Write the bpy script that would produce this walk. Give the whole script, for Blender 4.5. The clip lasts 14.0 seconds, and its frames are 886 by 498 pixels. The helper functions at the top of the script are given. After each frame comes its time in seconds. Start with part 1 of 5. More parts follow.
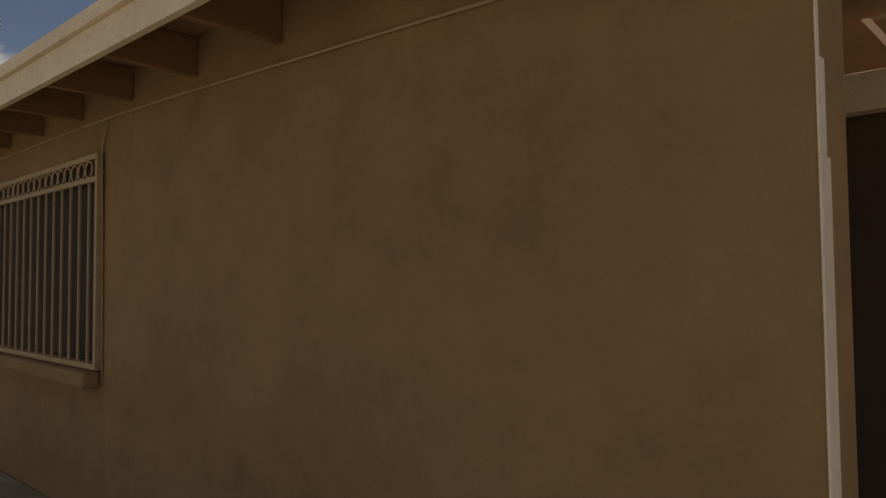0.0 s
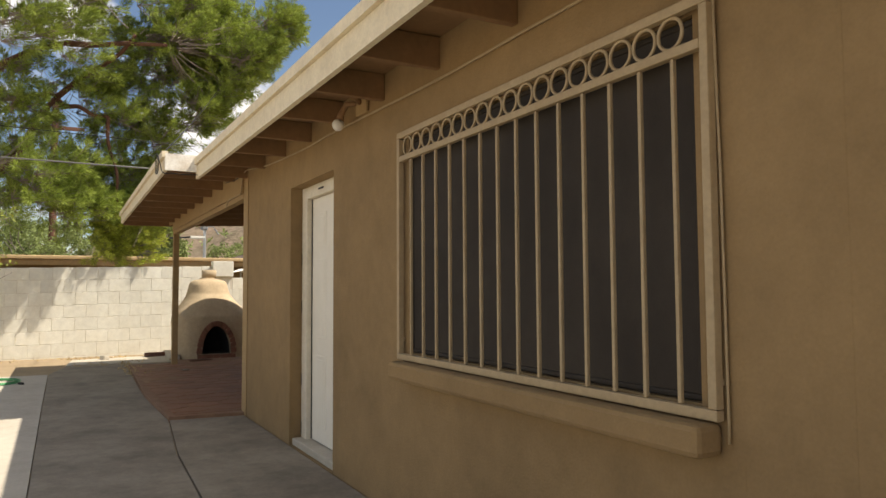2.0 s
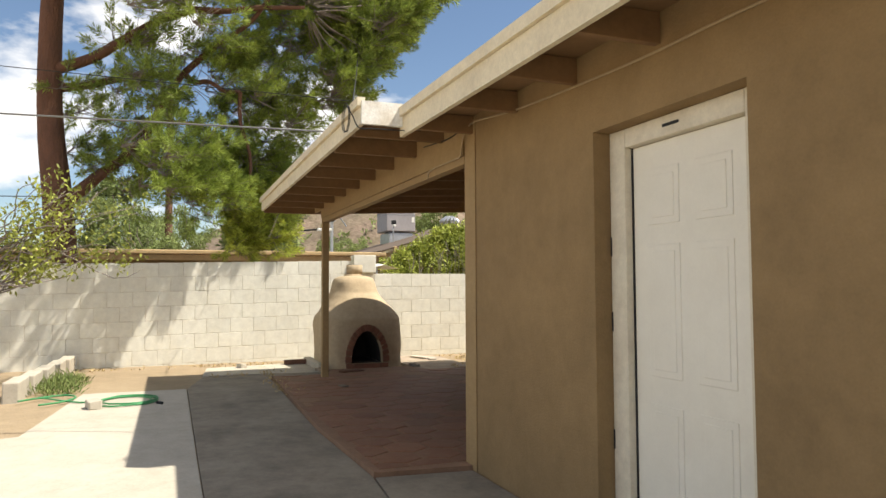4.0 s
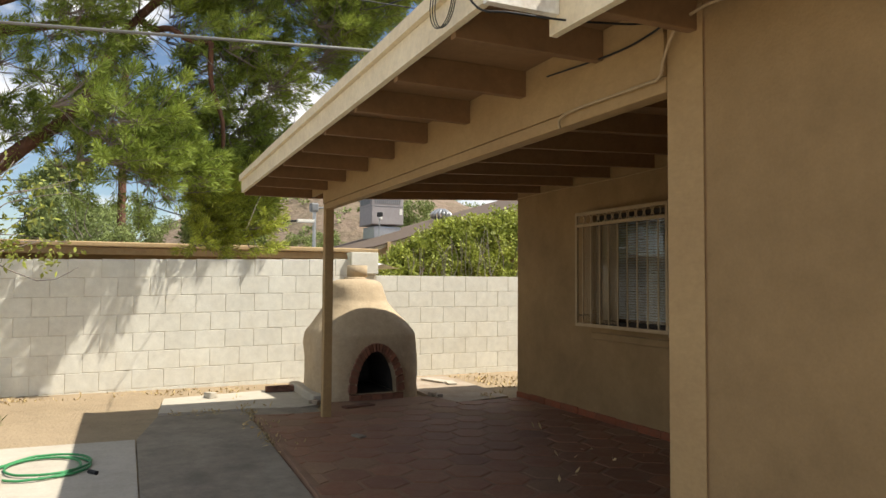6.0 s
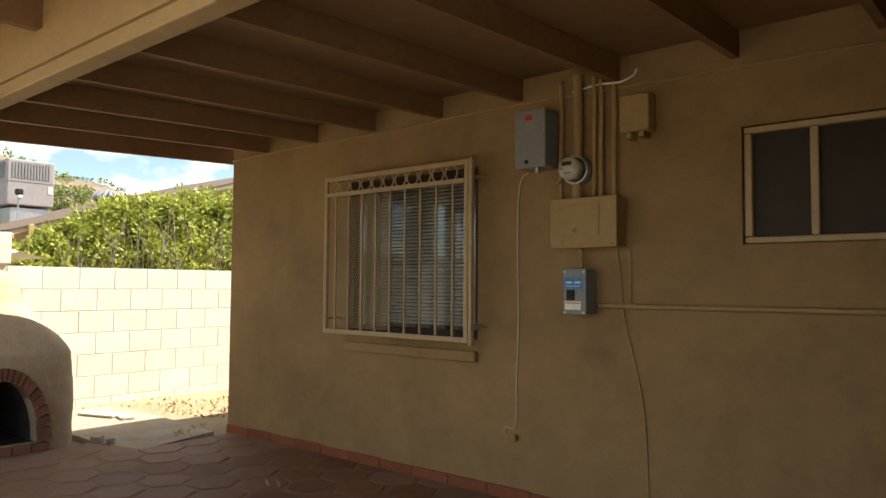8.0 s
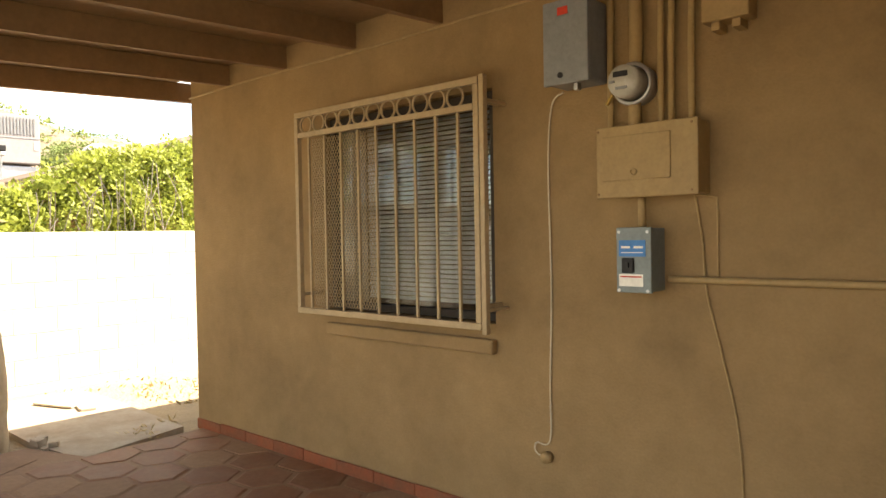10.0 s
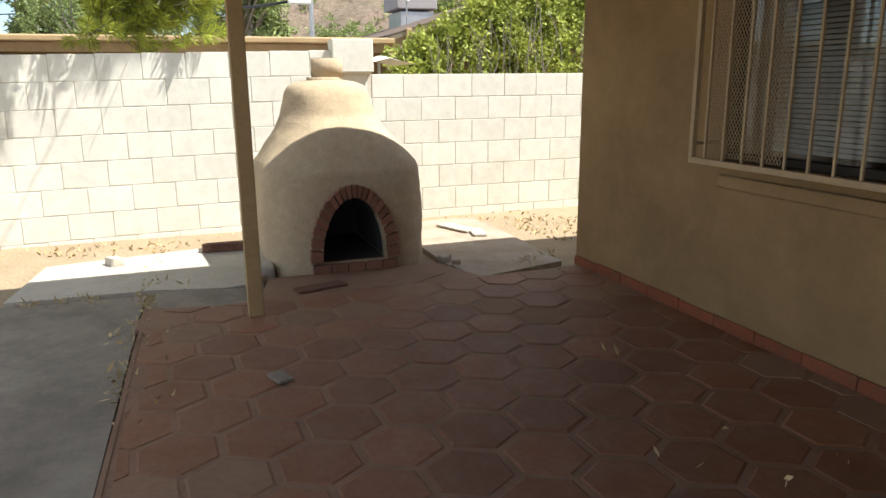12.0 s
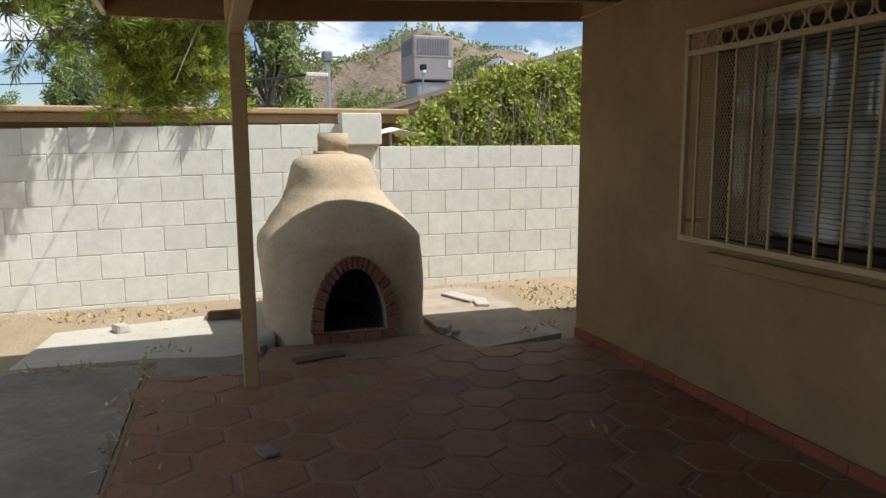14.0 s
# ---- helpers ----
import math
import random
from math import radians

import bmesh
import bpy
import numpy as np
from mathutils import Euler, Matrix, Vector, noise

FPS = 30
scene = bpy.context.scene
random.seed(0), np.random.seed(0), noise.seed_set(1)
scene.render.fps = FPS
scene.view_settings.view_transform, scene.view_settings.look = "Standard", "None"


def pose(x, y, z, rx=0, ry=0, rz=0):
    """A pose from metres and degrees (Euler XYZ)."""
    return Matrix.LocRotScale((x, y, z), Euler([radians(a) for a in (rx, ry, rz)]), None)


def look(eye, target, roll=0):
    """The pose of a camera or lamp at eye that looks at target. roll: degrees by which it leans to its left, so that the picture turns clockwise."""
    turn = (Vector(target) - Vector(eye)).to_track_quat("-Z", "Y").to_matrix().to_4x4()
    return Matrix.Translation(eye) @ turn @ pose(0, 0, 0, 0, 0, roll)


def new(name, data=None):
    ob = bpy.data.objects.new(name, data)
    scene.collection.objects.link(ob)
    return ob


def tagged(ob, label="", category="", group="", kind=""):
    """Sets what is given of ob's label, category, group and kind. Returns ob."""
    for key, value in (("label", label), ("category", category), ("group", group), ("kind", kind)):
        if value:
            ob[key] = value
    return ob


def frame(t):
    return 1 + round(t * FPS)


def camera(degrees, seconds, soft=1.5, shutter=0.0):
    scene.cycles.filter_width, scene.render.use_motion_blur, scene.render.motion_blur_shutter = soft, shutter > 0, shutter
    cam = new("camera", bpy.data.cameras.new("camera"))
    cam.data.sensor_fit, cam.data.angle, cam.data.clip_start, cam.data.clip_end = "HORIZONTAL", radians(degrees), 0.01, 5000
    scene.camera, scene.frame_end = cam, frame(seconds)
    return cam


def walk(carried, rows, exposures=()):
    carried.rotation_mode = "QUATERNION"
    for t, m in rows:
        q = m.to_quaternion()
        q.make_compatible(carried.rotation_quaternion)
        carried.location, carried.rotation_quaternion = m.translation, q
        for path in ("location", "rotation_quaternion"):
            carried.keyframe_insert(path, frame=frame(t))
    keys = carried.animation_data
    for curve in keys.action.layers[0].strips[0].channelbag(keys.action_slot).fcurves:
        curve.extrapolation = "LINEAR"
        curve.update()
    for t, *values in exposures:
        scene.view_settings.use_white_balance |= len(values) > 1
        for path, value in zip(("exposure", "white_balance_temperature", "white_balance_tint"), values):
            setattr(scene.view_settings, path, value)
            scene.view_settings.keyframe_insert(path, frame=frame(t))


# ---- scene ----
cam = camera(63.9, 14.0)
PATH = [
    (0, (1.334, 0.613, 1.259), (-0.026, 2.077, 1.347), -0.5),
    (0.1, (1.204, 0.606, 1.259), (-0.206, 2.022, 1.344), -0.8),
    (0.2, (1.073, 0.596, 1.261), (-0.383, 1.963, 1.352), -0.3),
    (0.3, (0.96, 0.609, 1.249), (-0.547, 1.921, 1.338), -0.7),
    (0.5, (0.707, 0.587, 1.216), (-0.856, 1.829, 1.33), 0.3),
    (1, (0.06, 0.661, 1.187), (-1.568, 1.816, 1.302), -0.0),
    (1.5, (-0.615, 0.636, 1.198), (-2.305, 1.701, 1.309), -0.3),
    (2, (-1.221, 0.598, 1.151), (-2.979, 1.545, 1.266), -0.3),
    (2.5, (-1.881, 0.486, 1.187), (-3.693, 1.325, 1.298), -0.8),
    (3, (-2.464, 0.35, 1.188), (-4.322, 1.084, 1.298), -0.3),
    (3.2, (-2.708, 0.332, 1.182), (-4.57, 1.054, 1.287), -0.4),
    (5.3, (-5.178, 0.155, 1.279), (-7.029, 0.905, 1.379), 0.7),
    (5.5, (-5.433, 0.224, 1.292), (-7.277, 0.994, 1.39), 0.6),
    (6, (-6.09, 0.346, 1.34), (-7.912, 1.167, 1.431), 0.4),
    (6.5, (-6.689, 0.464, 1.313), (-8.408, 1.481, 1.416), 0.4),
    (7, (-7.217, 0.621, 1.289), (-8.794, 1.845, 1.406), 0.3),
    (7.5, (-7.671, 0.814, 1.281), (-9.073, 2.236, 1.399), 0.4),
    (7.7, (-7.809, 0.901, 1.253), (-9.12, 2.406, 1.376), 0.8),
    (9.8, (-8.654, 1.993, 1.341), (-9.904, 3.554, 1.327), -1.0),
    (10, (-8.671, 1.986, 1.342), (-10.002, 3.478, 1.298), -1.0),
    (10.5, (-8.709, 1.909, 1.29), (-10.241, 3.191, 1.201), -0.5),
    (10.7, (-8.687, 1.902, 1.279), (-10.264, 3.114, 1.068), -1.5),
    (11, (-8.706, 1.913, 1.248), (-10.296, 3.05, 0.823), -1.0),
    (11.5, (-8.714, 1.857, 1.294), (-10.435, 2.76, 0.823), -1.0),
    (12, (-8.756, 1.866, 1.356), (-10.589, 2.522, 0.893), -0.5),
    (12.5, (-8.753, 1.958, 1.416), (-10.621, 2.554, 1.023), -0.3),
    (13, (-8.722, 2.012, 1.422), (-10.6, 2.612, 1.086), -0.4),
    (13.5, (-8.696, 2.013, 1.431), (-10.576, 2.62, 1.121), -0.3),
    (14, (-8.661, 1.997, 1.431), (-10.543, 2.609, 1.14), -0.3),
]
walk(cam, [(t, look(eye, target, roll)) for t, eye, target, roll in PATH],
     [(0.0, -0.8, 7600, 20), (0.5, -0.3, 7250, 20), (1.0, 0.03, 7200, 18), (1.5, 0.33, 7150, 14), (2.0, 0.5, 7100, 12), (2.5, 0.7, 7000, 10), (3.0, 0.74, 6950, 10), (5.5, 0.45, 6550, 10),
      (6.5, 0.66, 6800, 10), (7.5, 1.0, 6850, 10), (10.0, 2.25, 7600, 10), (10.5, 1.95, 7200, 10), (11.0, 1.5, 6800, 10), (12.0, 1.05, 6200, 10), (12.5, 0.88, 6100, 10), (13.0, 0.58, 6000, 10), (14.0, 0.34, 5950, 10)])

# ---- light ----
SUN = Vector((0.31, 0.57, 1.0)).normalized()
sun = new("sun", bpy.data.lights.new("sun", "SUN"))
sun.data.energy, sun.data.angle, sun.data.color = 5.0, radians(0.55), (1.0, 0.95, 0.86)
sun.matrix_world = look((0, 0, 30), Vector((0, 0, 30)) - SUN)
scene.view_settings.exposure = 0.0

world = bpy.data.worlds.new("sky")
scene.world = world
world.use_nodes = True
wn, wl = world.node_tree.nodes, world.node_tree.links
wn.clear()
w_out = wn.new("ShaderNodeOutputWorld")
w_bg = wn.new("ShaderNodeBackground")
w_sky = wn.new("ShaderNodeTexSky")
w_sky.sky_type, w_sky.sun_disc = "NISHITA", False
w_sky.dust_density, w_sky.ozone_density = 0.3, 2.5
w_sky.sun_elevation = math.asin(SUN.z)
w_sky.sun_rotation = math.atan2(SUN.x, SUN.y)
w_bg.inputs["Strength"].default_value = 0.088
w_co = wn.new("ShaderNodeTexCoord")
w_map = wn.new("ShaderNodeMapping")
w_map.inputs["Scale"].default_value = (1.0, 1.0, 2.2)
w_map.inputs["Location"].default_value = (0.35, 0.1, 0.0)
w_cl = wn.new("ShaderNodeTexNoise")
w_cl.inputs["Scale"].default_value, w_cl.inputs["Detail"].default_value = 2.6, 9.0
w_cl.inputs["Roughness"].default_value = 0.55
w_rmp = wn.new("ShaderNodeValToRGB")
w_rmp.color_ramp.elements[0].position, w_rmp.color_ramp.elements[1].position = 0.49, 0.565
w_mix = wn.new("ShaderNodeMix")
w_mix.data_type = "RGBA"
w_mix.inputs["B"].default_value = (9.2, 9.2, 9.2, 1)
wl.new(w_co.outputs["Generated"], w_map.inputs["Vector"])
wl.new(w_map.outputs["Vector"], w_cl.inputs["Vector"])
wl.new(w_cl.outputs["Fac"], w_rmp.inputs["Fac"])
wl.new(w_rmp.outputs["Color"], w_mix.inputs["Factor"])
wl.new(w_sky.outputs["Color"], w_mix.inputs["A"])
wl.new(w_mix.outputs["Result"], w_bg.inputs["Color"])
wl.new(w_bg.outputs["Background"], w_out.inputs["Surface"])


# ---- materials ----
def mat(name, color, rough=0.8, metal=0.0, second=None, scale=3.0, fine=60.0, bump=0.15, mix=0.5, rand=0.0, spec=0.3, fine_amt=0.12, mid_amt=0.10, stretch=(1, 1, 1), depth=0.004):
    """Base colour with broad stains towards second, fine grain, bump, and a difference from piece to piece."""
    m = bpy.data.materials.new(name)
    m.use_nodes = True
    n, l = m.node_tree.nodes, m.node_tree.links
    b = n["Principled BSDF"]
    b.inputs["Roughness"].default_value, b.inputs["Metallic"].default_value = rough, metal
    b.inputs["Specular IOR Level"].default_value = spec
    co = n.new("ShaderNodeTexCoord")
    geo = n.new("ShaderNodeNewGeometry")
    mp = n.new("ShaderNodeMapping")
    mp.inputs["Scale"].default_value = stretch
    l.new(geo.outputs["Position"], mp.inputs["Vector"])
    big = n.new("ShaderNodeTexNoise")
    big.inputs["Scale"].default_value, big.inputs["Detail"].default_value = scale, 6.0
    big.inputs["Roughness"].default_value = 0.65
    l.new(mp.outputs["Vector"], big.inputs["Vector"])
    ramp = n.new("ShaderNodeValToRGB")
    ramp.color_ramp.elements[0].position, ramp.color_ramp.elements[1].position = 0.38, 0.68
    l.new(big.outputs["Fac"], ramp.inputs["Fac"])
    amt = n.new("ShaderNodeMath")
    amt.operation = "MULTIPLY"
    amt.inputs[1].default_value = mix
    l.new(ramp.outputs["Color"], amt.inputs[0])
    mx = n.new("ShaderNodeMix")
    mx.data_type = "RGBA"
    mx.inputs["A"].default_value = (*color, 1)
    mx.inputs["B"].default_value = (*(second or [c * 0.6 for c in color]), 1)
    l.new(amt.outputs["Value"], mx.inputs["Factor"])
    sm = n.new("ShaderNodeTexNoise")
    sm.inputs["Scale"].default_value, sm.inputs["Detail"].default_value = fine, 4.0
    l.new(mp.outputs["Vector"], sm.inputs["Vector"])
    val = n.new("ShaderNodeMath")
    val.operation = "MULTIPLY_ADD"
    val.inputs[1].default_value, val.inputs[2].default_value = 2 * fine_amt, 1 - fine_amt
    l.new(sm.outputs["Fac"], val.inputs[0])
    md = n.new("ShaderNodeTexNoise")
    md.inputs["Scale"].default_value, md.inputs["Detail"].default_value = scale * 4.7, 5.0
    md.inputs["Roughness"].default_value = 0.7
    l.new(mp.outputs["Vector"], md.inputs["Vector"])
    mval = n.new("ShaderNodeMath")
    mval.operation = "MULTIPLY_ADD"
    mval.inputs[1].default_value, mval.inputs[2].default_value = 4 * mid_amt, 1 - 2 * mid_amt
    l.new(md.outputs["Fac"], mval.inputs[0])
    vm = n.new("ShaderNodeMath")
    vm.operation = "MULTIPLY"
    l.new(val.outputs["Value"], vm.inputs[0])
    l.new(mval.outputs["Value"], vm.inputs[1])
    val = vm
    hsv = n.new("ShaderNodeHueSaturation")
    l.new(mx.outputs["Result"], hsv.inputs["Color"])
    if rand:
        info = n.new("ShaderNodeObjectInfo")
        add = n.new("ShaderNodeMath")
        add.operation = "MULTIPLY_ADD"
        add.inputs[1].default_value, add.inputs[2].default_value = 2 * rand, 1 - rand
        isl = n.new("ShaderNodeMath")
        isl.operation = "ADD"
        frac = n.new("ShaderNodeMath")
        frac.operation = "FRACT"
        l.new(info.outputs["Random"], isl.inputs[0])
        l.new(geo.outputs["Random Per Island"], isl.inputs[1])
        l.new(isl.outputs["Value"], frac.inputs[0])
        l.new(frac.outputs["Value"], add.inputs[0])
        both = n.new("ShaderNodeMath")
        both.operation = "MULTIPLY"
        l.new(val.outputs["Value"], both.inputs[0])
        l.new(add.outputs["Value"], both.inputs[1])
        l.new(both.outputs["Value"], hsv.inputs["Value"])
    else:
        l.new(val.outputs["Value"], hsv.inputs["Value"])
    l.new(hsv.outputs["Color"], b.inputs["Base Color"])
    if bump:
        bp = n.new("ShaderNodeBump")
        bp.inputs["Strength"].default_value, bp.inputs["Distance"].default_value = bump, depth
        sumn = n.new("ShaderNodeMath")
        sumn.operation = "ADD"
        l.new(sm.outputs["Fac"], sumn.inputs[0])
        l.new(big.outputs["Fac"], sumn.inputs[1])
        l.new(sumn.outputs["Value"], bp.inputs["Height"])
        l.new(bp.outputs["Normal"], b.inputs["Normal"])
    return m


def glass(name, tint=(0.9, 0.93, 0.92)):
    m = bpy.data.materials.new(name)
    m.use_nodes = True
    b = m.node_tree.nodes["Principled BSDF"]
    b.inputs["Base Color"].default_value = (*tint, 1)
    b.inputs["Roughness"].default_value = 0.03
    b.inputs["Transmission Weight"].default_value = 1.0
    b.inputs["IOR"].default_value = 1.45
    return m


STUCCO = mat("tan_stucco", (0.290, 0.192, 0.092), 0.92, second=(0.205, 0.136, 0.066), scale=1.15, fine=90, bump=0.4, fine_amt=0.10, mid_amt=0.13, mix=0.75, depth=0.006)
TAN_METAL = mat("tan_metal_paint", (0.335, 0.232, 0.108), 0.6, second=(0.27, 0.175, 0.08), scale=5, fine=70, bump=0.1)
PAINT_TAN = mat("tan_wood_paint", (0.36, 0.245, 0.118), 0.7, second=(0.29, 0.185, 0.088), scale=3, fine=50, bump=0.15, stretch=(1, 1, 1.6))
RAFTER = mat("brown_wood_paint", (0.245, 0.142, 0.068), 0.75, second=(0.18, 0.104, 0.052), scale=3, fine=40, bump=0.25)
DECK = mat("soffit_boards", (0.26, 0.157, 0.078), 0.8, second=(0.20, 0.118, 0.058), scale=2.5, fine=40, bump=0.2)
CREAM = mat("cream_fascia_paint", (0.74, 0.65, 0.47), 0.6, second=(0.55, 0.46, 0.32), scale=5, fine=70, bump=0.2, mix=0.45)
TIMBER = mat("tan_timber_trim", (0.52, 0.37, 0.20), 0.7, second=(0.36, 0.24, 0.12), scale=3, fine=40, bump=0.2)
GRILLE = mat("beige_grille_paint", (0.399, 0.302, 0.178), 0.5, second=(0.315, 0.225, 0.123), scale=8, fine=90, bump=0.1)
DOOR = mat("white_door_paint", (0.80, 0.76, 0.66), 0.45, second=(0.73, 0.68, 0.57), scale=2, fine=80, bump=0.04, fine_amt=0.03, mid_amt=0.03)
JAMB = mat("worn_white_jamb", (0.72, 0.66, 0.53), 0.6, second=(0.52, 0.43, 0.31), scale=5, fine=80, bump=0.15, mix=0.4)
BLOCK = mat("concrete_block", (0.75, 0.735, 0.64), 0.95, second=(0.65, 0.61, 0.50), scale=2.5, fine=110, bump=0.5, rand=0.05, depth=0.004)
MORTAR = mat("mortar", (0.66, 0.62, 0.52), 0.95, second=(0.52, 0.46, 0.36), scale=5, fine=90, bump=0.3)
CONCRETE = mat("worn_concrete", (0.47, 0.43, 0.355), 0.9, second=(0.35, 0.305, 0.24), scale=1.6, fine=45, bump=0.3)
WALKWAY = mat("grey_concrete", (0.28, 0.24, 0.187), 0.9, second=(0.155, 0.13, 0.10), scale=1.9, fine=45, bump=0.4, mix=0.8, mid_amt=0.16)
DIRT = mat("dry_dirt", (0.34, 0.26, 0.165), 0.97, second=(0.22, 0.165, 0.10), scale=1.2, fine=35, bump=0.8, depth=0.02)
GROUT = mat("dusty_grout", (0.27, 0.165, 0.105), 0.95, second=(0.16, 0.09, 0.055), scale=4, fine=60, bump=0.4)
TILE = mat("terracotta_tile", (0.212, 0.089, 0.042), 0.66, second=(0.25, 0.15, 0.092), scale=5, fine=40, bump=0.25, rand=0.16, spec=0.35)
DUSTY = mat("dusty_pale_tile", (0.27, 0.165, 0.10), 0.85, second=(0.22, 0.125, 0.075), scale=6, fine=40, bump=0.25, rand=0.15)
SLAB_DUST = mat("dusty_slab", (0.40, 0.335, 0.26), 0.93, second=(0.27, 0.20, 0.14), scale=3, fine=45, bump=0.4, mix=0.8)
SKIRT = mat("red_clay_baseboard", (0.235, 0.072, 0.033), 0.85, second=(0.13, 0.08, 0.05), scale=9, fine=50, bump=0.2, rand=0.12)
BRICK = mat("red_brick", (0.25, 0.115, 0.075), 0.9, second=(0.16, 0.085, 0.06), scale=12, fine=70, bump=0.4, rand=0.2)
ADOBE = mat("sand_adobe_plaster", (0.47, 0.375, 0.25), 0.95, second=(0.35, 0.26, 0.16), scale=3.5, fine=45, bump=0.35, depth=0.008)
SOOT = mat("soot_black", (0.045, 0.042, 0.04), 0.95, second=(0.09, 0.08, 0.07), scale=8, fine=60, bump=0.4)
GREY = mat("grey_steel_paint", (0.24, 0.25, 0.26), 0.5, metal=0.1, second=(0.19, 0.19, 0.19), scale=6, fine=80, bump=0.05)
GREEN_GREY = mat("blue_grey_panel", (0.20, 0.235, 0.235), 0.5, metal=0.1, second=(0.16, 0.18, 0.18), scale=8, fine=80, bump=0.05)
STEEL = mat("galvanised_steel", (0.52, 0.53, 0.54), 0.4, metal=0.8, second=(0.40, 0.40, 0.40), scale=6, fine=50, bump=0.05)
WHITE = mat("white_plastic", (0.78, 0.76, 0.70), 0.5, second=(0.66, 0.62, 0.54), scale=9, fine=70, bump=0.03)
BLUE = mat("blue_label", (0.06, 0.22, 0.52), 0.5, scale=20, bump=0.0)
RED = mat("red_sticker", (0.55, 0.05, 0.03), 0.5, scale=20, bump=0.0)
BLACK = mat("black_rubber", (0.022, 0.022, 0.022), 0.6, scale=9, bump=0.05)
ROOM = mat("dim_room_plaster", (0.22, 0.19, 0.16), 0.9, scale=2, bump=0.1)
SCREEN = mat("dark_window_screen", (0.032, 0.025, 0.019), 0.75, second=(0.062, 0.050, 0.038), scale=2.2, fine=200, bump=0.2)
BLIND = mat("grey_blind_slat", (0.48, 0.46, 0.42), 0.5, second=(0.26, 0.25, 0.24), scale=6, fine=60, bump=0.05)
HOSE = mat("green_hose", (0.05, 0.26, 0.10), 0.45, scale=9, bump=0.05)
BARK = mat("pine_bark", (0.17, 0.085, 0.055), 0.95, second=(0.09, 0.05, 0.035), scale=7, fine=30, bump=1.0, depth=0.03, stretch=(1, 1, 0.4))
TWIG = mat("grey_twig", (0.26, 0.22, 0.19), 0.9, scale=9, bump=0.2)
NEEDLE = mat("pine_needles", (0.30, 0.37, 0.07), 0.7, second=(0.11, 0.165, 0.045), scale=1.3, fine=20, bump=0.0, rand=0.45, fine_amt=0.3)
LEAF = mat("citrus_leaves", (0.34, 0.36, 0.07), 0.6, second=(0.10, 0.14, 0.03), scale=2.0, fine=20, bump=0.0, rand=0.4)
VINE = mat("vine_leaves", (0.36, 0.39, 0.075), 0.6, second=(0.18, 0.23, 0.045), scale=2.0, fine=20, bump=0.0, rand=0.45)
GUM = mat("gum_leaves", (0.24, 0.29, 0.10), 0.7, second=(0.10, 0.14, 0.05), scale=0.8, fine=10, bump=0.0, rand=0.4)
PEELING = mat("peeling_white_paint", (0.84, 0.82, 0.75), 0.6, second=(0.48, 0.38, 0.26), scale=9, fine=60, bump=0.5, mix=0.55)
# young needles' yellow-green, with the sun on them also put into the colour
SUNLIT_NEW_NEEDLE = mat("sunlit_new_needles", (0.46, 0.50, 0.085), 0.7, second=(0.26, 0.32, 0.055), scale=3, fine=20, bump=0.0, rand=0.4)


def leafy(m, amount):
    """Lets light through thin leaves."""
    n, l = m.node_tree.nodes, m.node_tree.links
    base = n["Principled BSDF"]
    tr, mixer = n.new("ShaderNodeBsdfTranslucent"), n.new("ShaderNodeMixShader")
    mixer.inputs["Fac"].default_value = amount
    l.new(base.inputs["Base Color"].links[0].from_socket, tr.inputs["Color"])
    l.new(base.outputs["BSDF"], mixer.inputs[1])
    l.new(tr.outputs["BSDF"], mixer.inputs[2])
    l.new(mixer.outputs["Shader"], n["Material Output"].inputs["Surface"])


for leaf_material in (NEEDLE, SUNLIT_NEW_NEEDLE, LEAF, VINE, GUM):
    leafy(leaf_material, 0.28)
CABLE = mat("aged_white_cable", (0.56, 0.49, 0.36), 0.6, second=(0.42, 0.34, 0.22), scale=9, bump=0.03)
WIRE = mat("weathered_wire", (0.20, 0.20, 0.19), 0.6, scale=9, bump=0.0)
WEED = mat("weeds", (0.13, 0.19, 0.05), 0.8, second=(0.24, 0.22, 0.09), scale=6, fine=20, bump=0.0, rand=0.4)
LITTER = mat("dry_leaf_litter", (0.52, 0.40, 0.20), 0.9, second=(0.34, 0.24, 0.12), scale=6, fine=20, bump=0.0, rand=0.4)
HILL = mat("rocky_hill", (0.225, 0.165, 0.12), 0.97, second=(0.11, 0.10, 0.055), scale=0.16, fine=1.2, bump=0.6, mix=0.8, depth=0.6, fine_amt=0.3)
ROOFING = mat("grey_roofing", (0.17, 0.17, 0.17), 0.7, second=(0.30, 0.30, 0.29), scale=2, fine=30, bump=0.2)


